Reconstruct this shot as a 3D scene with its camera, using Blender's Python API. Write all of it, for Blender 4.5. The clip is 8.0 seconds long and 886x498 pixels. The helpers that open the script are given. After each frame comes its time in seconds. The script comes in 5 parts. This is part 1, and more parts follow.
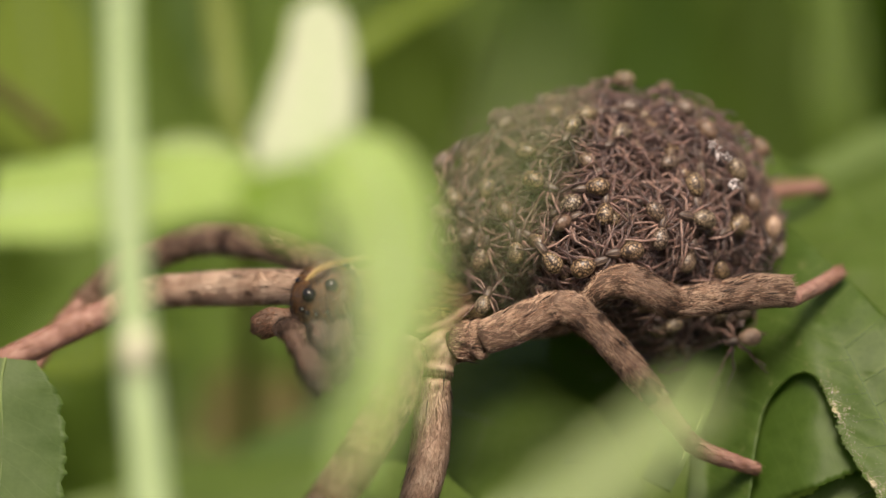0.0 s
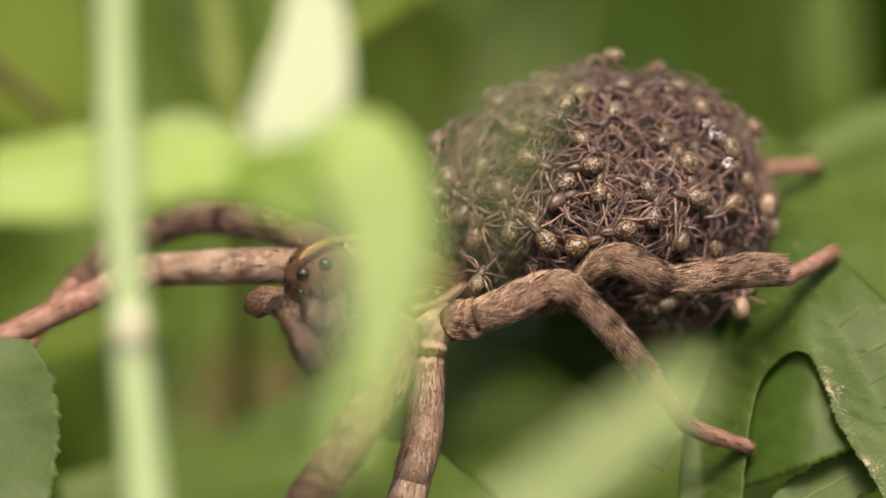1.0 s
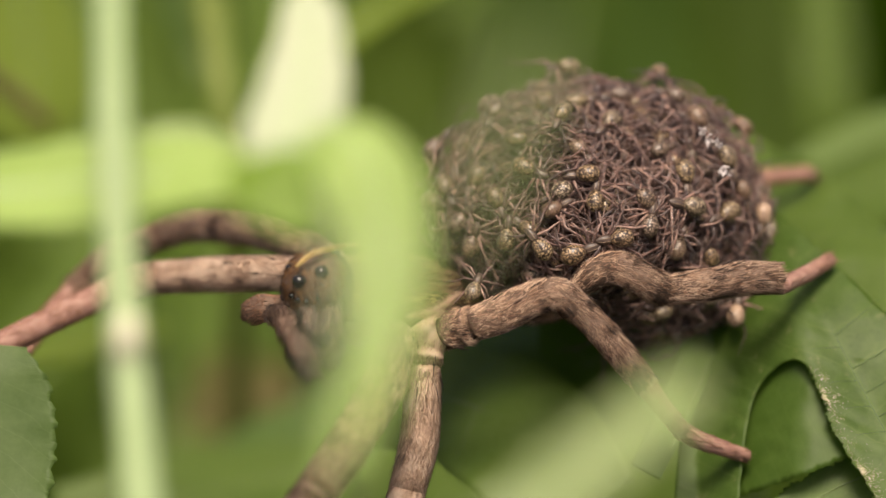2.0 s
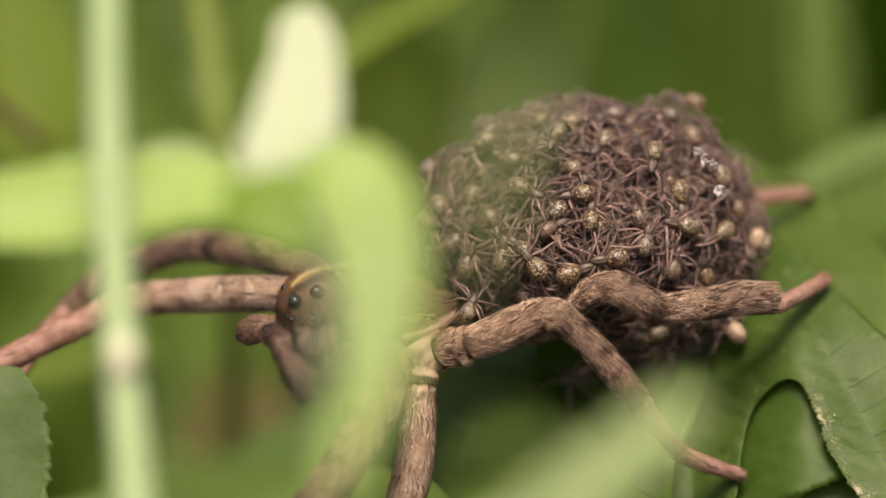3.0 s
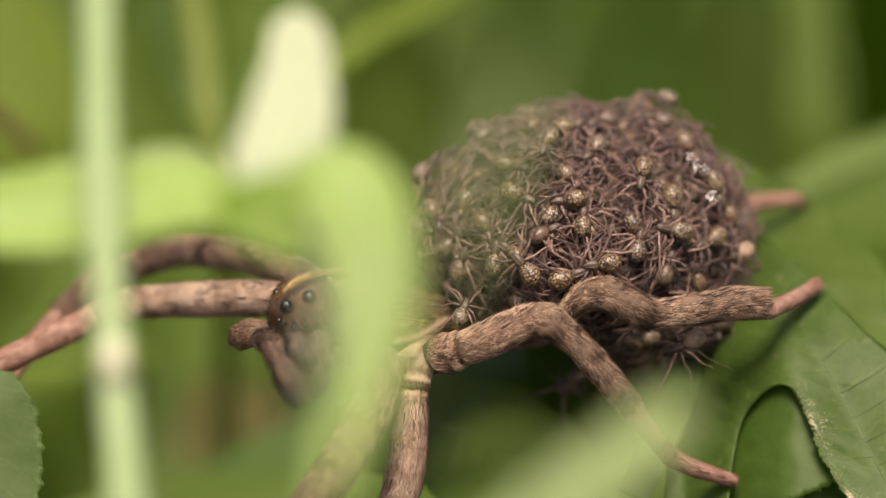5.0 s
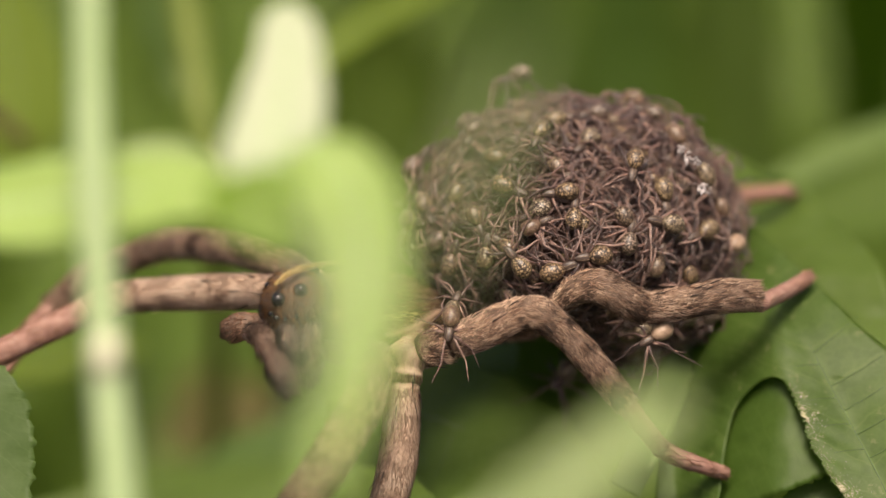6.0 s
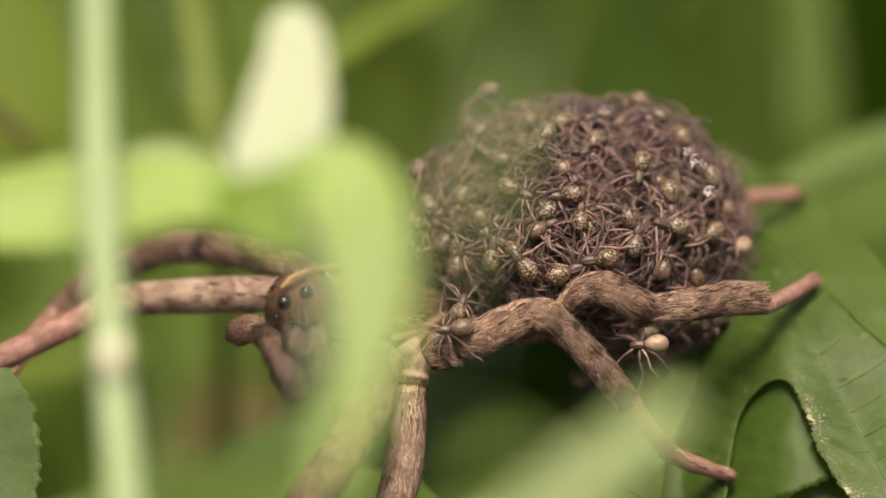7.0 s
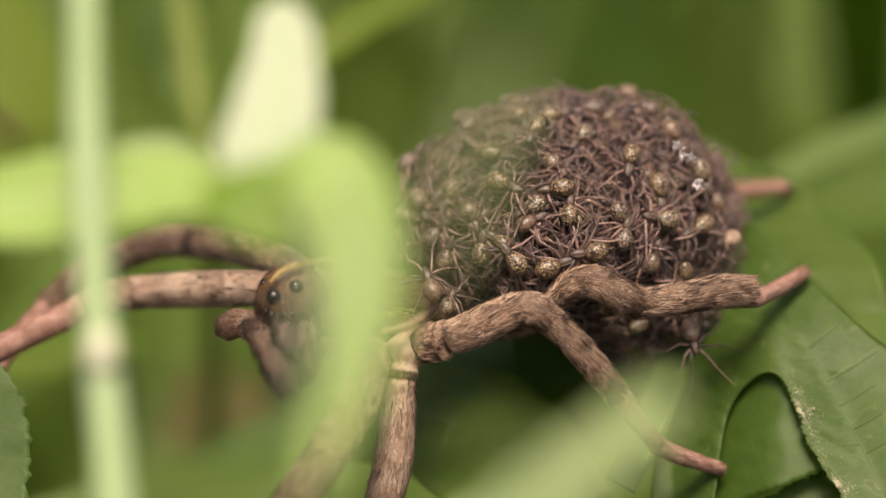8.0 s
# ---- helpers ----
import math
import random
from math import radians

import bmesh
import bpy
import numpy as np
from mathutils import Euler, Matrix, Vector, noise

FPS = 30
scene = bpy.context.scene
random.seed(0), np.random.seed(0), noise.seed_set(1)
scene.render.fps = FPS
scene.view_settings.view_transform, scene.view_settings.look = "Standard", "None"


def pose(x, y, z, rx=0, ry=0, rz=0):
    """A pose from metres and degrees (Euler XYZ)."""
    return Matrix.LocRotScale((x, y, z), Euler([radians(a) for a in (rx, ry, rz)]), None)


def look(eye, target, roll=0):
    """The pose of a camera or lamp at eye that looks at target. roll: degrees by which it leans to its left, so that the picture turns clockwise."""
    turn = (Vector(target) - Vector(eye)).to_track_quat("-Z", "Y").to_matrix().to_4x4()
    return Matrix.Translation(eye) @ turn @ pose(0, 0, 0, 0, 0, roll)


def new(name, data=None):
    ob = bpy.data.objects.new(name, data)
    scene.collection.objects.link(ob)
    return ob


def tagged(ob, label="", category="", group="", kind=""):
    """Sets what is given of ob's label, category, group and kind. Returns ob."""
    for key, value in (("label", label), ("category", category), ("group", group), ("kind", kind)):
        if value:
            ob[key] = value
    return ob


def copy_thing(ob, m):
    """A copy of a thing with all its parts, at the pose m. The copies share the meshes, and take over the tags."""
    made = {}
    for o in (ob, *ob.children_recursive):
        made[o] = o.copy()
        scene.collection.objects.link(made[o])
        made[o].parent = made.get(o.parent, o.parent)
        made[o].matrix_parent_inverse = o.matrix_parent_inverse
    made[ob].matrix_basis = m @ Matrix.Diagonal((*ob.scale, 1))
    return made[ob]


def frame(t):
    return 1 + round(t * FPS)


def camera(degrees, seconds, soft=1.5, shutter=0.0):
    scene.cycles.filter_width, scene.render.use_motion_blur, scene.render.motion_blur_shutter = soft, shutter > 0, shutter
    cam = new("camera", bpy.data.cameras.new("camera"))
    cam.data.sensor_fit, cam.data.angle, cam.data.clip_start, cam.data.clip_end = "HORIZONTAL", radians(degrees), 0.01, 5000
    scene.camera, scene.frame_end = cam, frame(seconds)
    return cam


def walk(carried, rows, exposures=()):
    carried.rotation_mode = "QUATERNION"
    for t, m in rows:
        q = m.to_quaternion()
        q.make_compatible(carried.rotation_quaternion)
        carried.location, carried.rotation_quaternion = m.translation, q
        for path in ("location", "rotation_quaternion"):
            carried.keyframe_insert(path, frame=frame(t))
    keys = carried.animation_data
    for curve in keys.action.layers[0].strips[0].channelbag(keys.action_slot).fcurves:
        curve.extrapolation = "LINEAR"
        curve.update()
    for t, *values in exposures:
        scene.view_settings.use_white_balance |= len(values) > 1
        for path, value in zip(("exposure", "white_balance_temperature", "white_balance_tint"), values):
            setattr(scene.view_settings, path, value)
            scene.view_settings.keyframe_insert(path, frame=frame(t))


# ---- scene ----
MM = 0.001
EYE = (0.00000, -0.19021, 0.36180)
cam = camera(14, 8.0, soft=1.4)
cam.data.dof.use_dof = True
cam.data.dof.focus_distance = 0.1997
cam.data.dof.aperture_fstop = 16.0
walk(cam, [
    (0.0, look(EYE, (0.00000, 0.00000, 0.30000), 0.00)),
    (0.1, look(EYE, (0.00003, -0.00005, 0.29985), -0.03)),
    (0.2, look(EYE, (0.00009, -0.00011, 0.29967), -0.06)),
    (0.3, look(EYE, (0.00025, -0.00019, 0.29940), -0.09)),
    (0.4, look(EYE, (0.00041, -0.00032, 0.29902), -0.12)),
    (0.5, look(EYE, (0.00057, -0.00045, 0.29862), -0.15)),
    (0.6, look(EYE, (0.00060, -0.00055, 0.29830), -0.11)),
    (0.7, look(EYE, (0.00056, -0.00051, 0.29842), -0.07)),
    (0.8, look(EYE, (0.00044, -0.00046, 0.29857), -0.04)),
    (0.9, look(EYE, (0.00038, -0.00042, 0.29872), 0.00)),
    (1.0, look(EYE, (0.00034, -0.00036, 0.29888), 0.04)),
    (1.2, look(EYE, (0.00028, -0.00041, 0.29875), 0.07)),
    (1.5, look(EYE, (0.00025, -0.00034, 0.29895), 0.12)),
    (1.7, look(EYE, (0.00038, -0.00030, 0.29908), 0.12)),
    (2.8, look(EYE, (0.00075, 0.00004, 0.30012), 0.11)),
    (3.0, look(EYE, (0.00081, 0.00012, 0.30035), 0.10)),
    (3.2, look(EYE, (0.00085, 0.00018, 0.30057), 0.11)),
    (3.5, look(EYE, (0.00081, 0.00025, 0.30078), 0.13)),
    (3.8, look(EYE, (0.00078, 0.00028, 0.30086), 0.17)),
    (4.0, look(EYE, (0.00081, 0.00030, 0.30092), 0.20)),
    (4.2, look(EYE, (0.00085, 0.00029, 0.30089), 0.19)),
    (4.5, look(EYE, (0.00099, 0.00028, 0.30085), 0.19)),
    (4.7, look(EYE, (0.00113, 0.00025, 0.30077), 0.21)),
    (5.0, look(EYE, (0.00124, 0.00020, 0.30061), 0.23)),
    (5.2, look(EYE, (0.00147, 0.00014, 0.30042), 0.22)),
    (6.3, look(EYE, (0.00172, 0.00008, 0.30024), 0.16)),
    (6.5, look(EYE, (0.00169, 0.00014, 0.30043), 0.15)),
    (6.7, look(EYE, (0.00153, 0.00006, 0.30018), 0.14)),
    (6.9, look(EYE, (0.00150, 0.00012, 0.30036), 0.13)),
    (7.0, look(EYE, (0.00138, 0.00012, 0.30038), 0.12)),
    (7.1, look(EYE, (0.00150, 0.00003, 0.30009), 0.08)),
    (7.2, look(EYE, (0.00160, -0.00011, 0.29967), 0.04)),
    (7.3, look(EYE, (0.00179, -0.00019, 0.29940), -0.01)),
    (7.4, look(EYE, (0.00200, -0.00024, 0.29926), -0.05)),
    (7.5, look(EYE, (0.00199, -0.00025, 0.29924), -0.10)),
    (7.6, look(EYE, (0.00188, -0.00019, 0.29940), -0.07)),
    (7.8, look(EYE, (0.00179, -0.00004, 0.29988), -0.00)),
    (8.0, look(EYE, (0.00197, 0.00002, 0.30005), 0.06)),
], exposures=[(0.0, 0.39, 7250, 17), (0.5, 0.49, 7250, 17), (1.0, 0.56, 7250, 17), (1.7, 0.55, 7250, 17), (3.0, 0.52, 7250, 17), (8.0, 0.53, 7250, 17)])

# ---- light: bright, hazy sky with a wide soft sun ----
world = bpy.data.worlds.new("sky")
scene.world = world
world.use_nodes = True
sky = world.node_tree.nodes.new("ShaderNodeTexSky")
sky.sky_type = "NISHITA"
sky.sun_disc = False
sky.sun_elevation, sky.sun_rotation = radians(63), radians(180)
sky.air_density, sky.dust_density, sky.ozone_density = 0.6, 5.0, 0.2
world.node_tree.links.new(sky.outputs[0], world.node_tree.nodes["Background"].inputs[0])
world.node_tree.nodes["Background"].inputs[1].default_value = 0.12
sun = new("sun", bpy.data.lights.new("sun", "SUN"))
sun.data.energy, sun.data.angle, sun.data.color = 3.2, radians(24), (1.0, 0.93, 0.80)
sun.matrix_world = look((0.02, -0.50, 1.0), (0, 0, 0))


# ---- materials ----
class Nodes:
    """A small wrapper for building a node material."""

    def __init__(self, name):
        self.mat = bpy.data.materials.new(name)
        self.mat.use_nodes = True
        self.tree = self.mat.node_tree
        self.bsdf = self.tree.nodes["Principled BSDF"]
        self.out = self.tree.nodes["Material Output"]

    def node(self, kind, **values):
        n = self.tree.nodes.new(kind)
        for key, value in values.items():
            n.inputs[key].default_value = value
        return n

    def link(self, a, b):
        self.tree.links.new(a, b)

    def coords(self, kind="Object", scale=1000.0):
        c = self.node("ShaderNodeTexCoord")
        m = self.node("ShaderNodeMapping")
        m.inputs["Scale"].default_value = (scale, scale, scale) if not isinstance(scale, tuple) else scale
        self.link(c.outputs[kind], m.inputs["Vector"])
        return m.outputs[0]

    def noise(self, vec, scale, detail=4.0, rough=0.55):
        n = self.node("ShaderNodeTexNoise", Scale=scale, Detail=detail, Roughness=rough)
        self.link(vec, n.inputs["Vector"])
        return n.outputs["Fac"]

    def ramp(self, fac, stops):
        r = self.node("ShaderNodeValToRGB")
        e = r.color_ramp.elements
        while len(e) < len(stops):
            e.new(0.5)
        for item, (p, c) in zip(e, stops):
            item.position = p
            item.color = (*c, 1) if len(c) == 3 else c
        self.link(fac, r.inputs[0])
        return r.outputs[0]

    def mix(self, fac, a, b, mode="MIX"):
        n = self.node("ShaderNodeMix")
        n.data_type, n.blend_type = "RGBA", mode
        for value, socket in ((fac, n.inputs[0]), (a, n.inputs[6]), (b, n.inputs[7])):
            if isinstance(value, (int, float)):
                socket.default_value = value
            elif isinstance(value, tuple):
                socket.default_value = (*value, 1)
            else:
                self.link(value, socket)
        return n.outputs[2]

    def math(self, op, a, b=0.0):
        n = self.node("ShaderNodeMath")
        n.operation = op
        for value, socket in ((a, n.inputs[0]), (b, n.inputs[1])):
            if isinstance(value, (int, float)):
                socket.default_value = value
            else:
                self.link(value, socket)
        return n.outputs[0]

    def bump(self, height, strength, distance=0.0001):
        n = self.node("ShaderNodeBump", Strength=strength, Distance=distance)
        self.link(height, n.inputs["Height"])
        self.link(n.outputs[0], self.bsdf.inputs["Normal"])

    def base(self, colour, rough=0.6, spec=0.4):
        if isinstance(colour, tuple):
            self.bsdf.inputs["Base Color"].default_value = (*colour, 1)
        else:
            self.link(colour, self.bsdf.inputs["Base Color"])
        if isinstance(rough, float):
            self.bsdf.inputs["Roughness"].default_value = rough
        else:
            self.link(rough, self.bsdf.inputs["Roughness"])
        self.bsdf.inputs["Specular IOR Level"].default_value = spec


def leaf_material(name, dark, light, vein, through_colour, veins=9.0, glow=0.35, rough=0.5, spots=None, net=0.07):
    """Leaf skin: two scales of mottling, pale veins along the blade's UV, light that comes through the blade."""
    n = Nodes(name)
    obj = n.coords()
    broad = n.noise(obj, 0.16, 3)
    fine = n.noise(obj, 2.6, 5)
    patch = n.noise(obj, 0.9, 6, 0.7)
    colour = n.ramp(n.math("ADD", n.math("MULTIPLY", broad, 0.35), n.math("ADD", n.math("MULTIPLY", patch, 0.35), n.math("MULTIPLY", fine, 0.3))), [(0.38, dark), (0.62, light)])
    uv = n.node("ShaderNodeTexCoord")
    sep = n.node("ShaderNodeSeparateXYZ")
    n.link(uv.outputs["UV"], sep.inputs[0])
    side = n.math("ABSOLUTE", n.math("SUBTRACT", sep.outputs[1], 0.5))
    slant = n.math("SUBTRACT", n.math("MULTIPLY", sep.outputs[0], veins), n.math("MULTIPLY", side, 3.2))
    wob = n.math("ADD", slant, n.math("MULTIPLY", n.noise(obj, 0.5, 2), 0.5))
    line = n.math("ABSOLUTE", n.math("SUBTRACT", n.math("FRACT", wob), 0.5))
    vein_f = n.ramp(line, [(0.0, (1, 1, 1)), (0.045, (0, 0, 0))])
    cells = n.node("ShaderNodeTexVoronoi", Scale=1.3)
    cells.feature = "DISTANCE_TO_EDGE"
    n.link(obj, cells.inputs["Vector"])
    net_f = n.ramp(cells.outputs["Distance"], [(0.0, (1, 1, 1)), (0.07, (0, 0, 0))])
    colour = n.mix(n.math("MULTIPLY", net_f, net), colour, vein)
    colour = n.mix(n.math("MULTIPLY", vein_f, 0.2 + net * 1.5), colour, vein)
    if spots:
        mask = n.ramp(n.noise(obj, 1.1, 6, 0.7), [(0.60, (0, 0, 0)), (0.70, (1, 1, 1))])
        colour = n.mix(n.math("MULTIPLY", mask, 0.6), colour, spots)
    n.base(colour, rough, 0.35)
    n.bump(n.math("SUBTRACT", n.math("MULTIPLY", fine, 0.5), n.math("MULTIPLY", net_f, 0.8 * net)), 0.3, 0.0001)
    trans = n.node("ShaderNodeBsdfTranslucent")
    n.link(n.mix(0.5, colour, through_colour), trans.inputs["Color"])
    blend = n.node("ShaderNodeMixShader", Fac=glow)
    n.link(n.bsdf.outputs[0], blend.inputs[1])
    n.link(trans.outputs[0], blend.inputs[2])
    n.link(blend.outputs[0], n.out.inputs[0])
    return n.mat


def plain_material(name, colours, scale=1.0, rough=0.6, spec=0.4, bump=0.3, fuzz=0.0):
    """A mottled skin from a ramp of colours."""
    n = Nodes(name)
    obj = n.coords()
    f = n.noise(obj, scale, 5, 0.6)
    step = 1 / max(1, len(colours) - 1)
    colour = n.ramp(f, [(0.3 + 0.4 * i * step, c) for i, c in enumerate(colours)])
    n.base(colour, rough, spec)
    if bump:
        n.bump(n.noise(obj, scale * 4, 4), bump, 0.0001)
    if fuzz:
        n.bsdf.inputs["Sheen Weight"].default_value = fuzz
    return n.mat


LEAF = leaf_material("leaf_green", (0.050, 0.105, 0.013), (0.085, 0.155, 0.026), (0.14, 0.21, 0.05), (0.32, 0.5, 0.06), glow=0.5)
LEAF_WORN = leaf_material("leaf_worn", (0.045, 0.095, 0.012), (0.092, 0.16, 0.030), (0.16, 0.23, 0.06), (0.32, 0.5, 0.05), glow=0.45, spots=(0.28, 0.29, 0.12), net=0.16)
LEAF_EDGE = leaf_material("leaf_edge", (0.06, 0.115, 0.022), (0.10, 0.165, 0.042), (0.16, 0.23, 0.08), (0.3, 0.46, 0.08), glow=0.4, net=0.03)
LEAF_BROAD = leaf_material("leaf_broad", (0.085, 0.15, 0.022), (0.13, 0.205, 0.042), (0.18, 0.26, 0.08), (0.34, 0.52, 0.07), glow=0.5)
LEAF_DEEP = leaf_material("leaf_deep", (0.042, 0.08, 0.004), (0.07, 0.12, 0.008), (0.09, 0.15, 0.03), (0.15, 0.32, 0.02), glow=0.25, rough=0.65)
LEAF_PALE = leaf_material("leaf_pale", (0.31, 0.46, 0.11), (0.43, 0.59, 0.20), (0.47, 0.6, 0.25), (0.52, 0.74, 0.2), glow=0.45)
# deeper green that paints the shaded fold of the pale drooping leaf
LEAF_FOLD_SHADE = leaf_material("leaf_fold_shade", (0.14, 0.26, 0.018), (0.19, 0.32, 0.035), (0.2, 0.33, 0.05), (0.34, 0.58, 0.06), glow=0.4)
# near-white tones put strong light and haze into the leaf colour
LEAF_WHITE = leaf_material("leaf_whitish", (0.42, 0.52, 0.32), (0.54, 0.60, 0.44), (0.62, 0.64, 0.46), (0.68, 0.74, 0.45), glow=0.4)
LEAF_SOFT = leaf_material("leaf_soft", (0.13, 0.215, 0.055), (0.19, 0.28, 0.085), (0.26, 0.34, 0.15), (0.38, 0.52, 0.18), glow=0.4)
LEAF_MID = leaf_material("leaf_mid", (0.25, 0.34, 0.13), (0.34, 0.43, 0.19), (0.4, 0.48, 0.24), (0.45, 0.6, 0.2), glow=0.4)
LEAF_LIME = leaf_material("leaf_lime", (0.105, 0.165, 0.012), (0.135, 0.20, 0.024), (0.2, 0.28, 0.04), (0.42, 0.58, 0.05), glow=0.4, rough=0.8)
VEIN = plain_material("leaf_vein", [(0.05, 0.10, 0.016), (0.08, 0.14, 0.028)], 0.8, 0.5)
RIB = plain_material("leaf_rib", [(0.12, 0.18, 0.045), (0.16, 0.23, 0.07)], 0.8, 0.5)
STEM_PALE = leaf_material("stem_pale", (0.42, 0.58, 0.28), (0.50, 0.65, 0.36), (0.52, 0.66, 0.38), (0.64, 0.8, 0.4), glow=0.25, net=0.0)
NODE = plain_material("stem_node", [(0.56, 0.57, 0.40), (0.68, 0.68, 0.50)], 0.6, 0.6)
STEM_GREEN = plain_material("stem_green", [(0.10, 0.145, 0.018), (0.145, 0.19, 0.036)], 0.3, 0.6)
DRY = plain_material("dry_leaf", [(0.05, 0.046, 0.009), (0.08, 0.07, 0.015)], 0.2, 0.8)
SCAR = plain_material("leaf_scar", [(0.26, 0.29, 0.11), (0.42, 0.40, 0.23), (0.62, 0.54, 0.41)], 3.0, 0.7)
SOIL = plain_material("soil", [(0.02, 0.015, 0.008), (0.05, 0.04, 0.02), (0.09, 0.065, 0.035)], 0.02, 0.95, 0.1)
GRASS = leaf_material("grass_blade", (0.072, 0.132, 0.014), (0.115, 0.19, 0.028), (0.11, 0.18, 0.03), (0.24, 0.4, 0.04), glow=0.3)


def leg_material(name, tones):
    """Mottled skin under the hair of a limb, from three tones."""
    n = Nodes(name)
    obj = n.coords()
    f = n.noise(obj, 0.55, 4, 0.6)
    colour = n.ramp(f, list(zip((0.30, 0.45, 0.65), tones)))
    n.base(colour, 0.75, 0.25)
    n.bump(n.noise(obj, 6.0, 4), 0.5, 0.00015)
    return n.mat


LEG = leg_material("leg_skin", ((0.04, 0.025, 0.018), (0.11, 0.071, 0.05), (0.19, 0.128, 0.092)))
LEG_PALE = leg_material("leg_skin_pale", ((0.14, 0.085, 0.06), (0.36, 0.25, 0.175), (0.52, 0.40, 0.30)))
LEG_TIP = plain_material("leg_tip", [(0.17, 0.088, 0.066), (0.29, 0.165, 0.13), (0.36, 0.23, 0.18)], 1.2, 0.7, 0.25)
HAIR_CREAM = plain_material("hair_cream", [(0.58, 0.40, 0.275), (0.77, 0.585, 0.43)], 0.9, 0.55, 0.35, 0)
HAIR_BROWN = plain_material("hair_brown", [(0.085, 0.046, 0.030), (0.155, 0.088, 0.055)], 0.9, 0.6, 0.3, 0)
HAIR_PALE = plain_material("hair_pale", [(0.43, 0.27, 0.18), (0.62, 0.44, 0.31)], 0.9, 0.6, 0.3, 0)
HAIR_TAN = plain_material("hair_tan", [(0.25, 0.128, 0.076), (0.40, 0.225, 0.14)], 0.9, 0.6, 0.3, 0)
HAIR_DARK = plain_material("hair_dark", [(0.018, 0.012, 0.009), (0.05, 0.033, 0.024)], 0.9, 0.55, 0.3, 0)
HAIR_RUST = plain_material("hair_rust", [(0.16, 0.07, 0.025), (0.34, 0.17, 0.06)], 1.5, 0.6, 0.3, 0)
HAIR_GREY = plain_material("hair_grey", [(0.10, 0.072, 0.06), (0.27, 0.205, 0.175)], 1.5, 0.6, 0.3, 0)
HAIR_GOLD = plain_material("hair_gold", [(0.36, 0.24, 0.07), (0.62, 0.48, 0.22)], 1.2, 0.55, 0.3, 0)
SHELL = plain_material("carapace", [(0.05, 0.03, 0.02), (0.12, 0.075, 0.045), (0.2, 0.13, 0.075)], 0.7, 0.65, 0.3)
BROOD_DARK = plain_material("abdomen_skin", [(0.05, 0.028, 0.022), (0.11, 0.065, 0.05)], 0.5, 0.8, 0.2)
EYE_BLACK = plain_material("eye_black", [(0.003, 0.003, 0.003), (0.006, 0.005, 0.004)], 1.0, 0.03, 0.45, 0)


def young_leg_material(name, packed=False):
    """Thin-skinned brown limbs, some darker or paler than others, faintly ringed."""
    n = Nodes(name)
    if packed:
        pick = n.node("ShaderNodeNewGeometry").outputs["Random Per Island"]
    else:
        pick = n.node("ShaderNodeObjectInfo").outputs["Random"]
    tone = n.ramp(pick, [(0.0, (0.042, 0.021, 0.017)), (0.3, (0.105, 0.055, 0.043)), (0.7, (0.185, 0.103, 0.08)), (1.0, (0.31, 0.195, 0.15))])
    f = n.noise(n.coords(), 3.0, 4, 0.75)
    ringed = n.ramp(f, [(0.36, (0.32, 0.30, 0.30)), (0.50, (0.9, 0.88, 0.87)), (0.66, (1.6, 1.6, 1.6))])
    n.base(n.mix(1.0, tone, ringed, "MULTIPLY"), 0.38, 0.5)
    n.bsdf.inputs["Sheen Weight"].default_value = 0.35
    trans = n.node("ShaderNodeBsdfTranslucent")
    n.link(n.mix(0.5, tone, (0.3, 0.17, 0.12)), trans.inputs["Color"])
    blend = n.node("ShaderNodeMixShader", Fac=0.18)
    n.link(n.bsdf.outputs[0], blend.inputs[1])
    n.link(trans.outputs[0], blend.inputs[2])
    n.link(blend.outputs[0], n.out.inputs[0])
    return n.mat


YOUNG_LEG = young_leg_material("spiderling_leg")
PACKED_LEG = young_leg_material("packed_leg", True)
YOUNG_HEAD = plain_material("spiderling_head", [(0.03, 0.02, 0.016), (0.09, 0.06, 0.045)], 2.5, 0.4, 0.5, 0.2)
YOUNG_LINE = plain_material("spiderling_line", [(0.16, 0.11, 0.07), (0.30, 0.22, 0.15)], 2.5, 0.5, 0.4, 0)


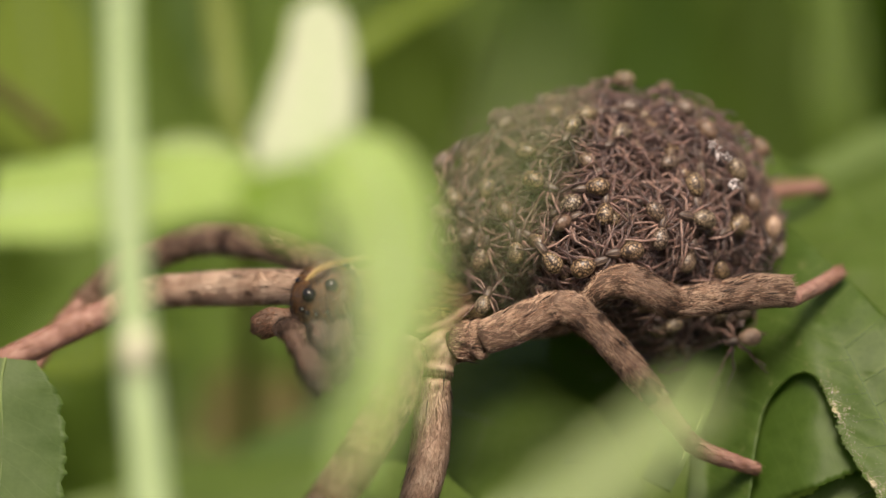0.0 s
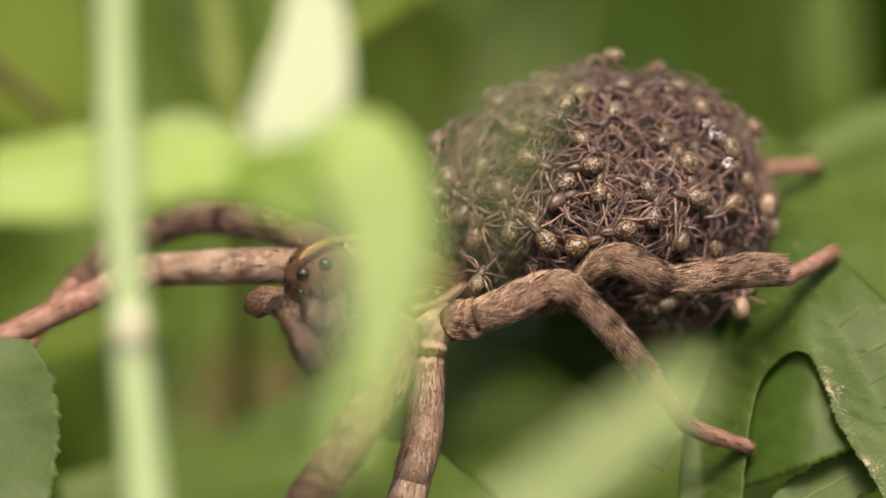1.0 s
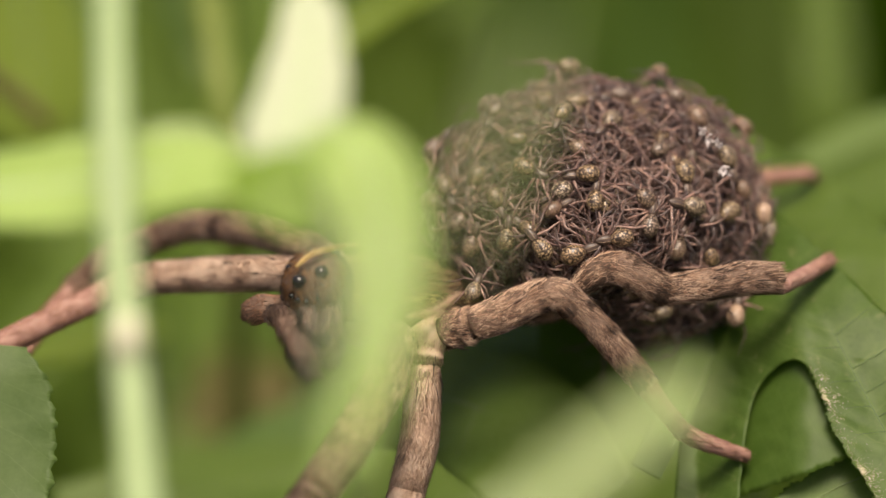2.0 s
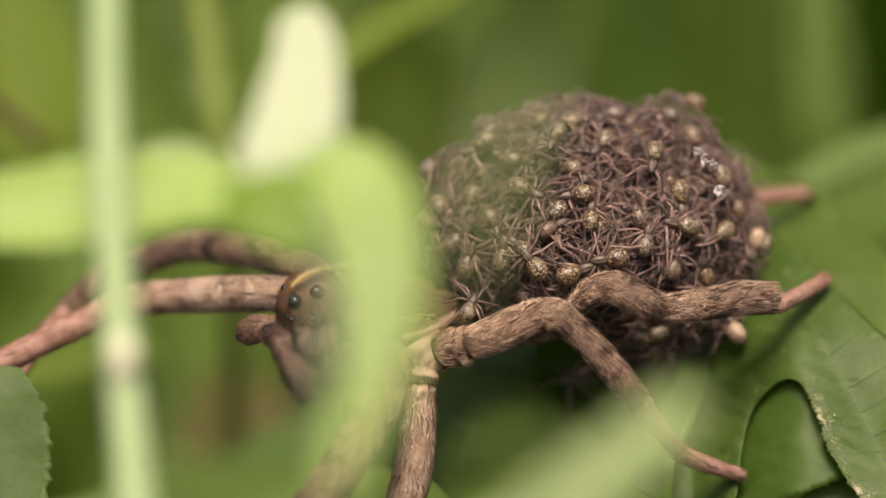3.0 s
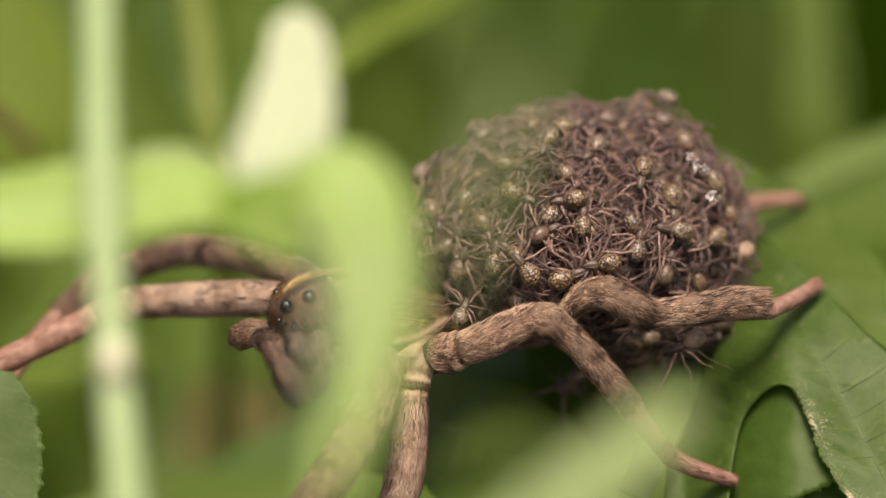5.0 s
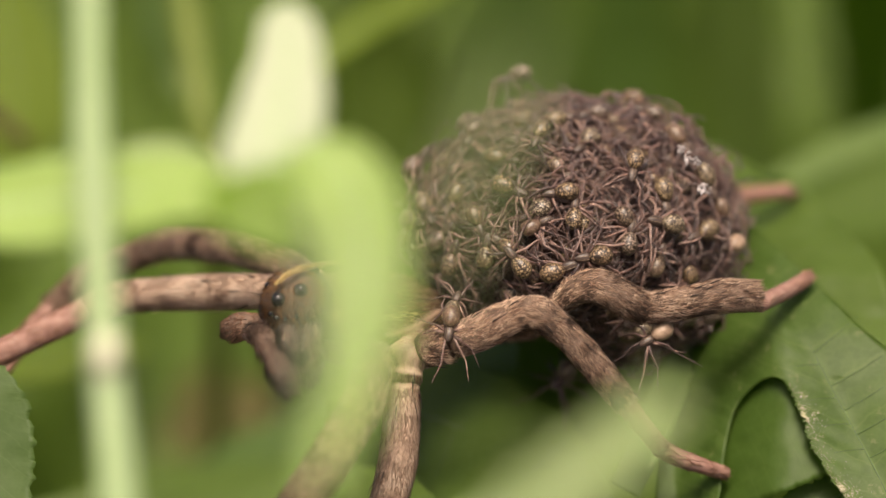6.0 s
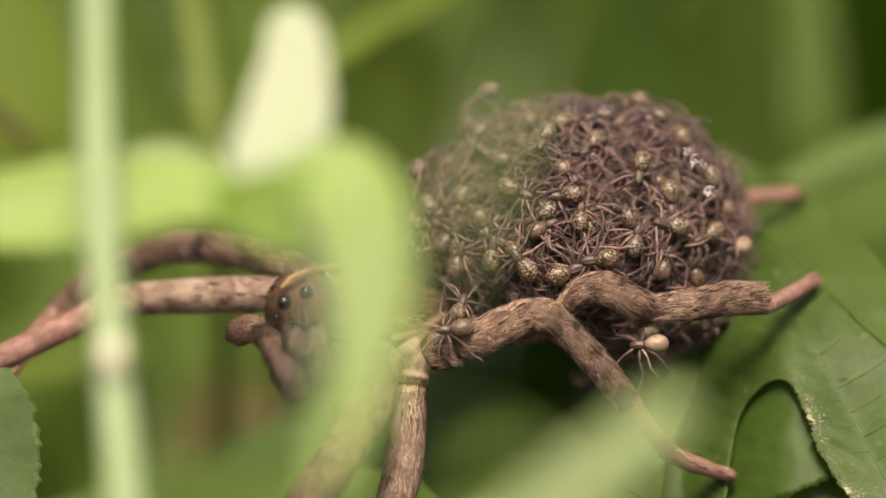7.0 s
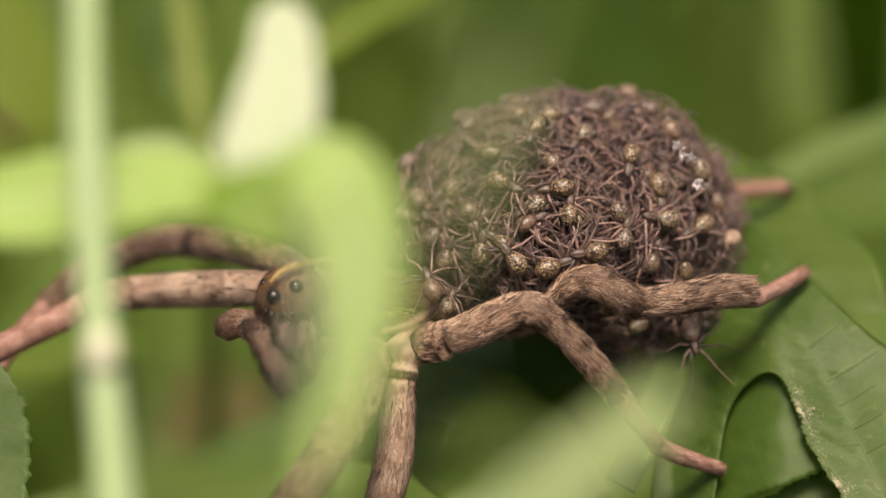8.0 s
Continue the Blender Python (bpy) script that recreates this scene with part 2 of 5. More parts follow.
def young_abdomen_material():
    """Dark net over cream and gold, different on each young one."""
    n = Nodes("spiderling_abdomen")
    obj = n.coords("Object", (1000.0, 1000.0, 1000.0))
    info = n.node("ShaderNodeObjectInfo")
    shift = n.node("ShaderNodeVectorMath")
    n.link(obj, shift.inputs[0])
    n.link(info.outputs["Random"], shift.inputs[1])
    net = n.node("ShaderNodeTexVoronoi", Scale=6.2, Randomness=1.0)
    net.feature = "DISTANCE_TO_EDGE"
    warp = n.node("ShaderNodeTexNoise", Scale=2.6, Detail=2.0)
    n.link(shift.outputs[0], warp.inputs["Vector"])
    bent = n.node("ShaderNodeVectorMath")
    bent.operation = "MULTIPLY_ADD"
    bent.inputs[1].default_value = (0.42, 0.42, 0.42)
    n.link(warp.outputs["Color"], bent.inputs[0])
    n.link(shift.outputs[0], bent.inputs[2])
    n.link(bent.outputs[0], net.inputs["Vector"])
    mask = n.ramp(net.outputs["Distance"], [(0.085, (0, 0, 0)), (0.25, (1, 1, 1))])
    cream = n.ramp(info.outputs["Random"], [(0.0, (0.38, 0.32, 0.23)), (0.35, (0.42, 0.33, 0.19)), (0.7, (0.34, 0.235, 0.13)), (1.0, (0.27, 0.22, 0.18))])
    cream = n.mix(n.math("MULTIPLY", n.noise(obj, 1.2, 2), 0.5), cream, (0.20, 0.11, 0.05))
    bare = n.ramp(n.noise(obj, 3.0, 3), [(0.3, (0.045, 0.026, 0.018)), (0.7, (0.20, 0.12, 0.08))])
    plain = n.ramp(n.math("FRACT", n.math("MULTIPLY", info.outputs["Random"], 7.0)), [(0.84, (0, 0, 0)), (0.98, (0.6, 0.6, 0.6))])
    n.base(n.mix(plain, n.mix(mask, (0.024, 0.015, 0.010), cream), bare), 0.3, 0.5)
    n.bump(mask, 0.3, 0.00004)
    return n.mat


YOUNG = young_abdomen_material()
YOUNG_PALE = plain_material("spiderling_pale", [(0.12, 0.075, 0.05), (0.33, 0.23, 0.155), (0.48, 0.36, 0.255)], 1.1, 0.4, 0.5, 0.15)
SILK = plain_material("silk", [(0.28, 0.25, 0.24), (0.5, 0.46, 0.44)], 2.0, 0.5, 0.5, 0)


# ---- shapes ----
ORIGIN = {}


def thing(name, base, label, category, group="", kind=""):
    """A top-level Empty at its base (mm)."""
    ob = new(name)
    ob.empty_display_size = 0.001
    ob.location = Vector(base) * MM
    ORIGIN[ob.name] = Vector(base)
    return tagged(ob, label, category, group, kind)


def mesh_of(name, bm, materials):
    me = bpy.data.meshes.new(name)
    bm.to_mesh(me)
    bm.free()
    for m in materials if isinstance(materials, (list, tuple)) else [materials]:
        me.materials.append(m)
    me.polygons.foreach_set("use_smooth", [True] * len(me.polygons))
    return me


def part(name, bm, material, parent, label=""):
    """Link a bmesh, built in world millimetres, as one mesh under a thing or a part."""
    base = ORIGIN[parent.name]
    bmesh.ops.transform(bm, matrix=Matrix.Scale(MM, 4) @ Matrix.Translation(-base), verts=bm.verts)
    ob = new(name, mesh_of(name, bm, material))
    ob.parent = parent
    ORIGIN[ob.name] = base
    return tagged(ob, label)


def spline(points, count):
    """Points spread along a Catmull-Rom curve."""
    p = [Vector(q) for q in points]
    p = [p[0] * 2 - p[1]] + p + [p[-1] * 2 - p[-2]]
    n = len(p) - 3
    out = []
    for i in range(count):
        s = i / (count - 1) * n
        k = min(int(s), n - 1)
        t = s - k
        a, b, c, d = p[k:k + 4]
        out.append(0.5 * (2 * b + (c - a) * t + (2 * a - 5 * b + 4 * c - d) * t * t + (3 * b - a - 3 * c + d) * t ** 3))
    return out


def ease(values, s):
    """A value between evenly spread ones, 0 <= s <= 1."""
    x = s * (len(values) - 1)
    k = min(int(x), len(values) - 2)
    f = x - k
    f = f * f * (3 - 2 * f)
    return values[k] * (1 - f) + values[k + 1] * f


def tube(bm, points, radii, rings=12, sides=10, rough=0.0, slot=0, flat=1.0):
    """A closed, tapered tube; returns its centres, frames and radii."""
    centre = spline(points, rings)
    prev, loops, frames = None, [], []
    up = Vector((0.13, 0.21, 0.97))
    for i, c in enumerate(centre):
        t = (centre[min(i + 1, rings - 1)] - centre[max(i - 1, 0)]).normalized()
        if prev is None:
            prev = up - t * up.dot(t)
            if prev.length < 0.2:
                prev = Vector((1, 0, 0)) - t * t.x
        prev = (prev - t * prev.dot(t)).normalized()
        b = t.cross(prev)
        r = ease(radii, i / (rings - 1))
        frames.append((c, t, prev.copy(), b, r))
        ring = []
        for k in range(sides):
            a = 2 * math.pi * k / sides
            q = c + (prev * math.cos(a) * flat + b * math.sin(a)) * r
            if rough:
                q += (q - c) * noise.noise(q * 1.3) * rough
            ring.append(bm.verts.new(q))
        loops.append(ring)
    for a, b in zip(loops, loops[1:]):
        for k in range(sides):
            f = bm.faces.new((a[k], a[(k + 1) % sides], b[(k + 1) % sides], b[k]))
            f.material_index = slot
    for ring, way, fr in ((loops[0], -1, frames[0]), (loops[-1], 1, frames[-1])):
        tip = bm.verts.new(fr[0] + fr[1] * way * fr[4] * 0.5)
        for k in range(sides):
            pair = (ring[k], ring[(k + 1) % sides])
            f = bm.faces.new((*pair, tip) if way > 0 else (*pair[::-1], tip))
            f.material_index = slot
    return frames


def hairs(bm, frames, count, length, slots, rng, width=0.035, lift=0.3):
    """Fine bristles that lie along a limb: each a thin three-sided spike."""
    for _ in range(count):
        s = rng.random() * (len(frames) - 1)
        k = min(int(s), len(frames) - 2)
        f = s - k
        c = frames[k][0].lerp(frames[k + 1][0], f)
        t, u, b = frames[k][1:4]
        r = frames[k][4] * (1 - f) + frames[k + 1][4] * f
        a = rng.random() * math.tau
        out = u * math.cos(a) + b * math.sin(a)
        side = t.cross(out)
        root = c + out * r * 0.97
        way = (t + out * (lift * (0.4 + 0.9 * rng.random())) + side * rng.uniform(-0.35, 0.35)).normalized()
        if slots[2] and noise.noise(root * 1.3 + Vector((7, 3, 1))) > 0.18:
            slot = slots[2]
        else:
            slot = slots[0] if noise.noise(root * 0.7) + rng.uniform(-0.9, 0.9) > 0.05 else slots[1]
        w = width * (0.7 + 0.6 * rng.random())
        tip = root + way * length * (0.6 + 0.8 * rng.random())
        v = [bm.verts.new(root + side * w), bm.verts.new(root - side * w), bm.verts.new(root + out * w * 1.3), bm.verts.new(tip)]
        for tri in ((0, 2, 3), (2, 1, 3), (1, 0, 3)):
            bm.faces.new([v[i] for i in tri]).material_index = slot


def coat(bm, frames, count, length, rng, seed, pale=0.0, width=0.0115, lift=0.26):
    """Lying down hair in streaks along a limb. Slots: 1 tan, 2 pale, 3 dark, 4 cream, 5 brown."""
    step = (frames[-1][0] - frames[0][0]).length / (len(frames) - 1)
    for _ in range(count):
        s = rng.random() * (len(frames) - 1)
        k = min(int(s), len(frames) - 2)
        f = s - k
        c = frames[k][0].lerp(frames[k + 1][0], f)
        t, u, b = frames[k][1:4]
        r = frames[k][4] * (1 - f) + frames[k + 1][4] * f
        a = rng.random() * math.tau
        out = u * math.cos(a) + b * math.sin(a)
        side = t.cross(out)
        ring = Vector((math.cos(a) * r * 4.2, math.sin(a) * r * 4.2, s * step * 1.5 + seed))
        blotch = max(0.0, noise.noise((c + out * r) * 0.75 + Vector((seed, 0, 0))) - 0.1)
        tone = 0.9 * noise.noise(ring) + 0.6 * noise.noise(ring * 2.7) + rng.gauss(0, 0.42) + pale - 1.9 * blotch
        slot = 3 if tone < -0.4 else 5 if tone < -0.12 else 1 if tone < 0.12 else 2 if tone < 0.42 else 4
        w = width * rng.uniform(0.7, 1.3)
        root = c + out * r * 0.97
        way = (t + out * (lift * rng.uniform(0.3, 1.4)) + side * rng.uniform(-0.42, 0.42)).normalized()
        tip = root + way * length * rng.uniform(0.6, 1.4)
        v = [bm.verts.new(root + side * w), bm.verts.new(root - side * w), bm.verts.new(root + out * w * 1.3), bm.verts.new(tip)]
        for tri in ((0, 2, 3), (2, 1, 3), (1, 0, 3)):
            bm.faces.new([v[i] for i in tri]).material_index = slot


def blob(bm, centre, axes, segments=24, rings=16, shape=None, rough=0.0, slot=0):
    """An ellipsoid on three axis vectors; shape(s) scales the rings along the first one."""
    x, y, z = [Vector(a) for a in axes]
    c = Vector(centre)
    rows = []
    for i in range(rings + 1):
        th = math.pi * i / rings
        s = math.cos(th)
        w = math.sin(th) * (shape(s) if shape else 1)
        count = 1 if i in (0, rings) else segments
        row = []
        for k in range(count):
            a = math.tau * k / segments
            q = x * s + (y * math.cos(a) + z * math.sin(a)) * w
            if rough:
                q *= 1 + rough * noise.noise((c + q) * 0.9)
            row.append(bm.verts.new(c + q))
        rows.append(row)
    for a, b in zip(rows, rows[1:]):
        for k in range(segments):
            m = (k + 1) % segments
            if len(a) == 1:
                f = bm.faces.new((a[0], b[m], b[k]))
            elif len(b) == 1:
                f = bm.faces.new((a[k], a[m], b[0]))
            else:
                f = bm.faces.new((a[k], a[m], b[m], b[k]))
            f.material_index = slot


def fur(bm, centre, axes, count, length, rng, choose, comb=(0, 0, -1), width=0.025, lift=0.3, keep=None):
    """Short hairs over an ellipsoid, combed one way; choose(point, unit) gives the slot."""
    x, y, z = [Vector(a) for a in axes]
    c, comb = Vector(centre), Vector(comb)
    for _ in range(count):
        v = Vector((rng.gauss(0, 1), rng.gauss(0, 1), rng.gauss(0, 1))).normalized()
        p = c + x * v.x + y * v.y + z * v.z
        o = (x * (v.x / x.length_squared) + y * (v.y / y.length_squared) + z * (v.z / z.length_squared)).normalized()
        if keep and not keep(p, v):
            continue
        t = comb - o * comb.dot(o)
        t = t.normalized() if t.length > 0.05 else x.normalized()
        side = t.cross(o)
        way = (t + o * lift * rng.uniform(0.3, 1.4) + side * rng.uniform(-0.45, 0.45)).normalized()
        w = width * rng.uniform(0.7, 1.3)
        tip = p + way * length * rng.uniform(0.6, 1.4)
        q = [bm.verts.new(p + side * w), bm.verts.new(p - side * w), bm.verts.new(p + o * w * 1.2), bm.verts.new(tip)]
        slot = choose(p, v)
        for tri in ((0, 2, 3), (2, 1, 3), (1, 0, 3)):
            bm.faces.new([q[i] for i in tri]).material_index = slot


def blade(bm, axis, widths, up, nu=48, nv=8, teeth=0, tooth=0.0, cup=0.15, wave=0.0, quilt=0.0, veins=9.0, thick=0.12, rag=0.0, lean=0.0, fold=0.0):
    """A leaf blade with two skins and a rim, toothed where asked. widths: half widths (mm) along the axis, or pairs left, right."""
    uv = bm.loops.layers.uv.verify()
    line = spline(axis, nu)
    up = Vector(up)
    left = [w[0] if isinstance(w, tuple) else w for w in widths]
    right = [w[1] if isinstance(w, tuple) else w for w in widths]
    top, low = [], []
    where = {}
    for i, c in enumerate(line):
        t = (line[min(i + 1, nu - 1)] - line[max(i - 1, 0)]).normalized()
        n = (up - t * up.dot(t)).normalized()
        side = n.cross(t)
        u = i / (nu - 1)
        rowa, rowb = [], []
        for j in range(-nv, nv + 1):
            s = j / nv
            w = ease(left if s > 0 else right, u)
            edge = abs(s) ** 3
            saw = (u * teeth + (0.5 if s > 0 else 0)) % 1.0
            jag = 1 - tooth * edge * (saw if teeth else 0)
            q = c + side * (w * s * jag)
            if rag:
                q += side * (noise.noise(q * 1.7) * rag * edge) + side * (noise.noise(q * 5.0) * 0.4 * rag * edge)
            h = cup * w * s * s + lean * w * s + fold * w * abs(s)
            if wave:
                h += wave * noise.noise(q * 0.25) + wave * 0.5 * edge * noise.noise(q * 0.7)
            if quilt:
                h += quilt * abs(math.sin(math.pi * (u * veins - abs(s) * 1.6))) * min(1.0, abs(s) * 5) * (1 - edge)
            q += n * h
            a, b = bm.verts.new(q), bm.verts.new(q - n * thick)
            where[a], where[b] = (u, s * 0.5 + 0.5), (u, s * 0.5 + 0.5)
            rowa.append(a), rowb.append(b)
        top.append(rowa), low.append(rowb)
    m = 2 * nv + 1
    made = []
    for i in range(nu - 1):
        for j in range(m - 1):
            made.append(bm.faces.new((top[i][j], top[i + 1][j], top[i + 1][j + 1], top[i][j + 1])))
            made.append(bm.faces.new((low[i][j + 1], low[i + 1][j + 1], low[i + 1][j], low[i][j])))
        for j, flip in ((0, 1), (m - 1, 0)):
            q = (top[i][j], top[i + 1][j], low[i + 1][j], low[i][j])
            made.append(bm.faces.new(q[::-1] if flip else q))
    for i, flip in ((0, 0), (nu - 1, 1)):
        for j in range(m - 1):
            q = (top[i][j], top[i][j + 1], low[i][j + 1], low[i][j])
            made.append(bm.faces.new(q[::-1] if flip else q))
    for f in made:
        for lp in f.loops:
            lp[uv].uv = where[lp.vert]


def on_blade(axis, widths, up, u, s, cup=0.0, fold=0.0):
    """A point of a blade: u along it, s across."""
    line = spline(axis, 60)
    i = min(58, int(u * 59))
    c = line[i].lerp(line[i + 1], u * 59 - i)
    t = (line[i + 1] - line[i]).normalized()
    up = Vector(up)
    n = (up - t * up.dot(t)).normalized()
    w = ease([q[0 if s > 0 else 1] if isinstance(q, tuple) else q for q in widths], u)
    return c + n.cross(t) * (w * s) + n * (cup * w * s * s + fold * w * abs(s))


def rib_on(axis, up, r0, r1, lift=0.0, rings=24):
    bm = bmesh.new()
    n = Vector(up).normalized() * lift
    tube(bm, [Vector(p) + n for p in axis], [r0, r1], rings, 8)
    return bm


def side_veins(axis, widths, up, count, r, cup, material, parent, reach=0.85, lift=0.02):
    """Raised lateral veins that bow towards the tip."""
    line = spline(axis, 60)
    up = Vector(up)
    left = [w[0] if isinstance(w, tuple) else w for w in widths]
    right = [w[1] if isinstance(w, tuple) else w for w in widths]
    for k in range(count):
        u0 = 0.06 + 0.84 * k / count
        for sign, ws in ((1, left), (-1, right)):
            pts = []
            for s in (0.0, 0.35, 0.7, reach):
                u = min(0.99, u0 + 0.11 * s + 0.04 * s * s)
                i = min(58, int(u * 59))
                c = line[i].lerp(line[i + 1], u * 59 - i)
                t = (line[i + 1] - line[i]).normalized()
                n = (up - t * up.dot(t)).normalized()
                w = ease(ws, u)
                pts.append(c + n.cross(t) * (sign * w * s) + n * (cup * w * s * s + lift))
            bm = bmesh.new()
            tube(bm, pts, [r, r * 0.4], 8, 5)
            part("vein", bm, material, parent)


def leaf(name, label, axis, widths, up, material, stem_to=None, rib=0.16, ribbed=True, vein_count=0, rib_material=None, group="", **shape):
    """A leaf of one blade with its midrib, veins and a stalk down to the ground."""
    base = stem_to if stem_to else axis[0]
    ob = thing(name, base, label, "leaf", group)
    bm = bmesh.new()
    blade(bm, axis, widths, up, **shape)
    sheet = part("blade", bm, material, ob)
    rm = rib_material or RIB
    if ribbed:
        part("midrib", rib_on(axis, up, rib, rib * 0.35), rm, ob)
    if vein_count:
        side_veins(axis, widths, up, vein_count, rib * 0.3, shape.get("cup", 0.15), rm, sheet)
    if stem_to:
        a, b = Vector(axis[0]), Vector(stem_to)
        mid = (a + b) / 2 + Vector((0, 0, 25))
        bm = bmesh.new()
        tube(bm, [a, a.lerp(mid, 0.5) + Vector((0, 0, 6)), mid, b], [rib, rib * 3.5], 20, 8)
        part("stalk", bm, rm, ob)
    return ob


# ---- ground and far growth ----
def build_ground():
    bm = bmesh.new()
    bmesh.ops.create_grid(bm, x_segments=60, y_segments=60, size=1)
    for v in bm.verts:
        far = 60.0 * max(abs(v.co.x), abs(v.co.y)) ** 3 + 0.6
        v.co.x, v.co.y = v.co.x * far, v.co.y * far
        v.co.z = 0.012 * noise.noise(Vector((v.co.x * 6, v.co.y * 6, 0)))
    ob = new("ground", mesh_of("ground", bm, SOIL))
    tagged(ob, "dark damp soil under dense green plants", "ground", kind="structure")


def build_undergrowth():
    """Broad blades and leaves that fill the distance behind the subject, one sheet of growth."""
    rng = random.Random(4)
    bm = bmesh.new()
    for k in range(5200):
        if k < 1100:
            y = rng.uniform(130, 1500)
            x = rng.uniform(-1, 1) * (120 + y * 0.55)
        else:
            a, r = rng.uniform(0, math.tau), 380 + 1900 * rng.random() ** 1.2
            x, y = r * math.cos(a), r * math.sin(a)
        h = rng.uniform(120, 300)
        lean = rng.uniform(-0.5, 0.5) * h
        deep = rng.uniform(-0.4, 0.4) * h
        axis = [(x, y, -3), (x + lean * 0.25, y + deep * 0.2, h * 0.55), (x + lean, y + deep, h)]
        w = rng.uniform(6, 16)
        blade(bm, axis, [w * 0.5, w, w * 0.8, 0.3], (rng.uniform(-0.5, 0.5), -1, 0.4), 7, 1, cup=0.2, thick=0.4)
    ob = new("undergrowth", mesh_of("undergrowth", bm, GRASS))
    ob.scale = (MM, MM, MM)
    tagged(ob, "blurred mass of broad green blades and leaves", "undergrowth", kind="stuff")


build_ground()
build_undergrowth()

# ---- leaves behind and under the spider ----
leaf("broad_leaf", "large mid-green leaf spread behind the brood", [(16.8, 30.1, 295.6), (20.2, 19.5, 295.2), (22.9, 11.5, 293.5), (26.6, 5.1, 289.8)],
     [3.0, 4.6, 5.0, 3.0], (-0.2, -0.7, 0.75), LEAF_BROAD, (60, 90, -2), vein_count=6, cup=0.08, wave=0.8, rib=0.12, nu=60, nv=10)


LOBED_AT, LOBED_X, LOBED_Y = Vector((23.2, 1.0, 292.7)), Vector((0.9988, -0.0358, 0.0349)), Vector((0.0, 0.697, 0.717))
LOBED_OUT = LOBED_X.cross(LOBED_Y)
LOBED_BACK = Vector((0.0, 0.951, -0.309))
NOTCH_TOP, NOTCH_MID = -0.46, -2.85


def lobed_edges(b):
    """Outer and inner margins of the lobed leaf at the height b of its plane: left, notch left, notch right, right."""
    left = float(np.interp(b, [-11, -5, -2, 1.2, 4, 7, 10], [-9.7, -9.1, -7.9, -6.4, -5.6, -5.0, -4.5]))
    right = float(np.interp(b, [-1, 0.65, 2.8, 6.3, 10], [7.0, 4.4, 2.1, -0.7, -3.8]))
    if b >= NOTCH_TOP:
        mid = NOTCH_MID if b < 4 else NOTCH_MID + (left * 0.5 + right * 0.5 - NOTCH_MID) * min(1, (b - 4) / 4)
        return left, mid, mid, right
    d = math.sqrt(NOTCH_TOP - b)
    steps = [0, 0.49, 0.86, 1.32, 1.71, 2.1, 2.46, 2.83, 3.25]
    return (left, NOTCH_MID - float(np.interp(d, steps, [0, 0.65, 1.25, 1.95, 2.35, 2.65, 2.87, 3.1, 3.4])),
            NOTCH_MID + float(np.interp(d, steps, [0, 0.55, 0.85, 1.17, 1.6, 1.95, 2.85, 3.95, 4.9])), right)


def lobed_rib(b):
    """Where the right lobe's midrib runs at the height b."""
    return float(np.interp(b, [-10, -4.85, -1.9, 1.1, 3.9, 7], [4.1, 2.04, 0.78, -0.5, -1.75, -2.6]))


def on_lobed(a, b, lift=0.0):
    """A point of the lobed leaf's skin, gently waved and creased along its midrib."""
    q = LOBED_AT + LOBED_X * a + LOBED_Y * b
    rib = abs(a - lobed_rib(b))
    h = 0.32 * noise.noise(q * 0.22) + 0.05 * noise.noise(q * 1.1) + 0.13 * min(rib, 2.2) * (1 if b < 4 else max(0, 1 - (b - 4) / 3))
    h += 0.05 * abs(math.sin(1.9 * (b - 0.55 * rib))) * min(1, rib)
    sink = 1.0 * (math.sqrt(max(0.0, -1.8 - a) ** 2 + 2.25) - 1.5) + 0.16 * max(0.0, b - 2.0) ** 1.5
    return q + LOBED_OUT * (h + lift) + LOBED_BACK * min(sink, 5.0)


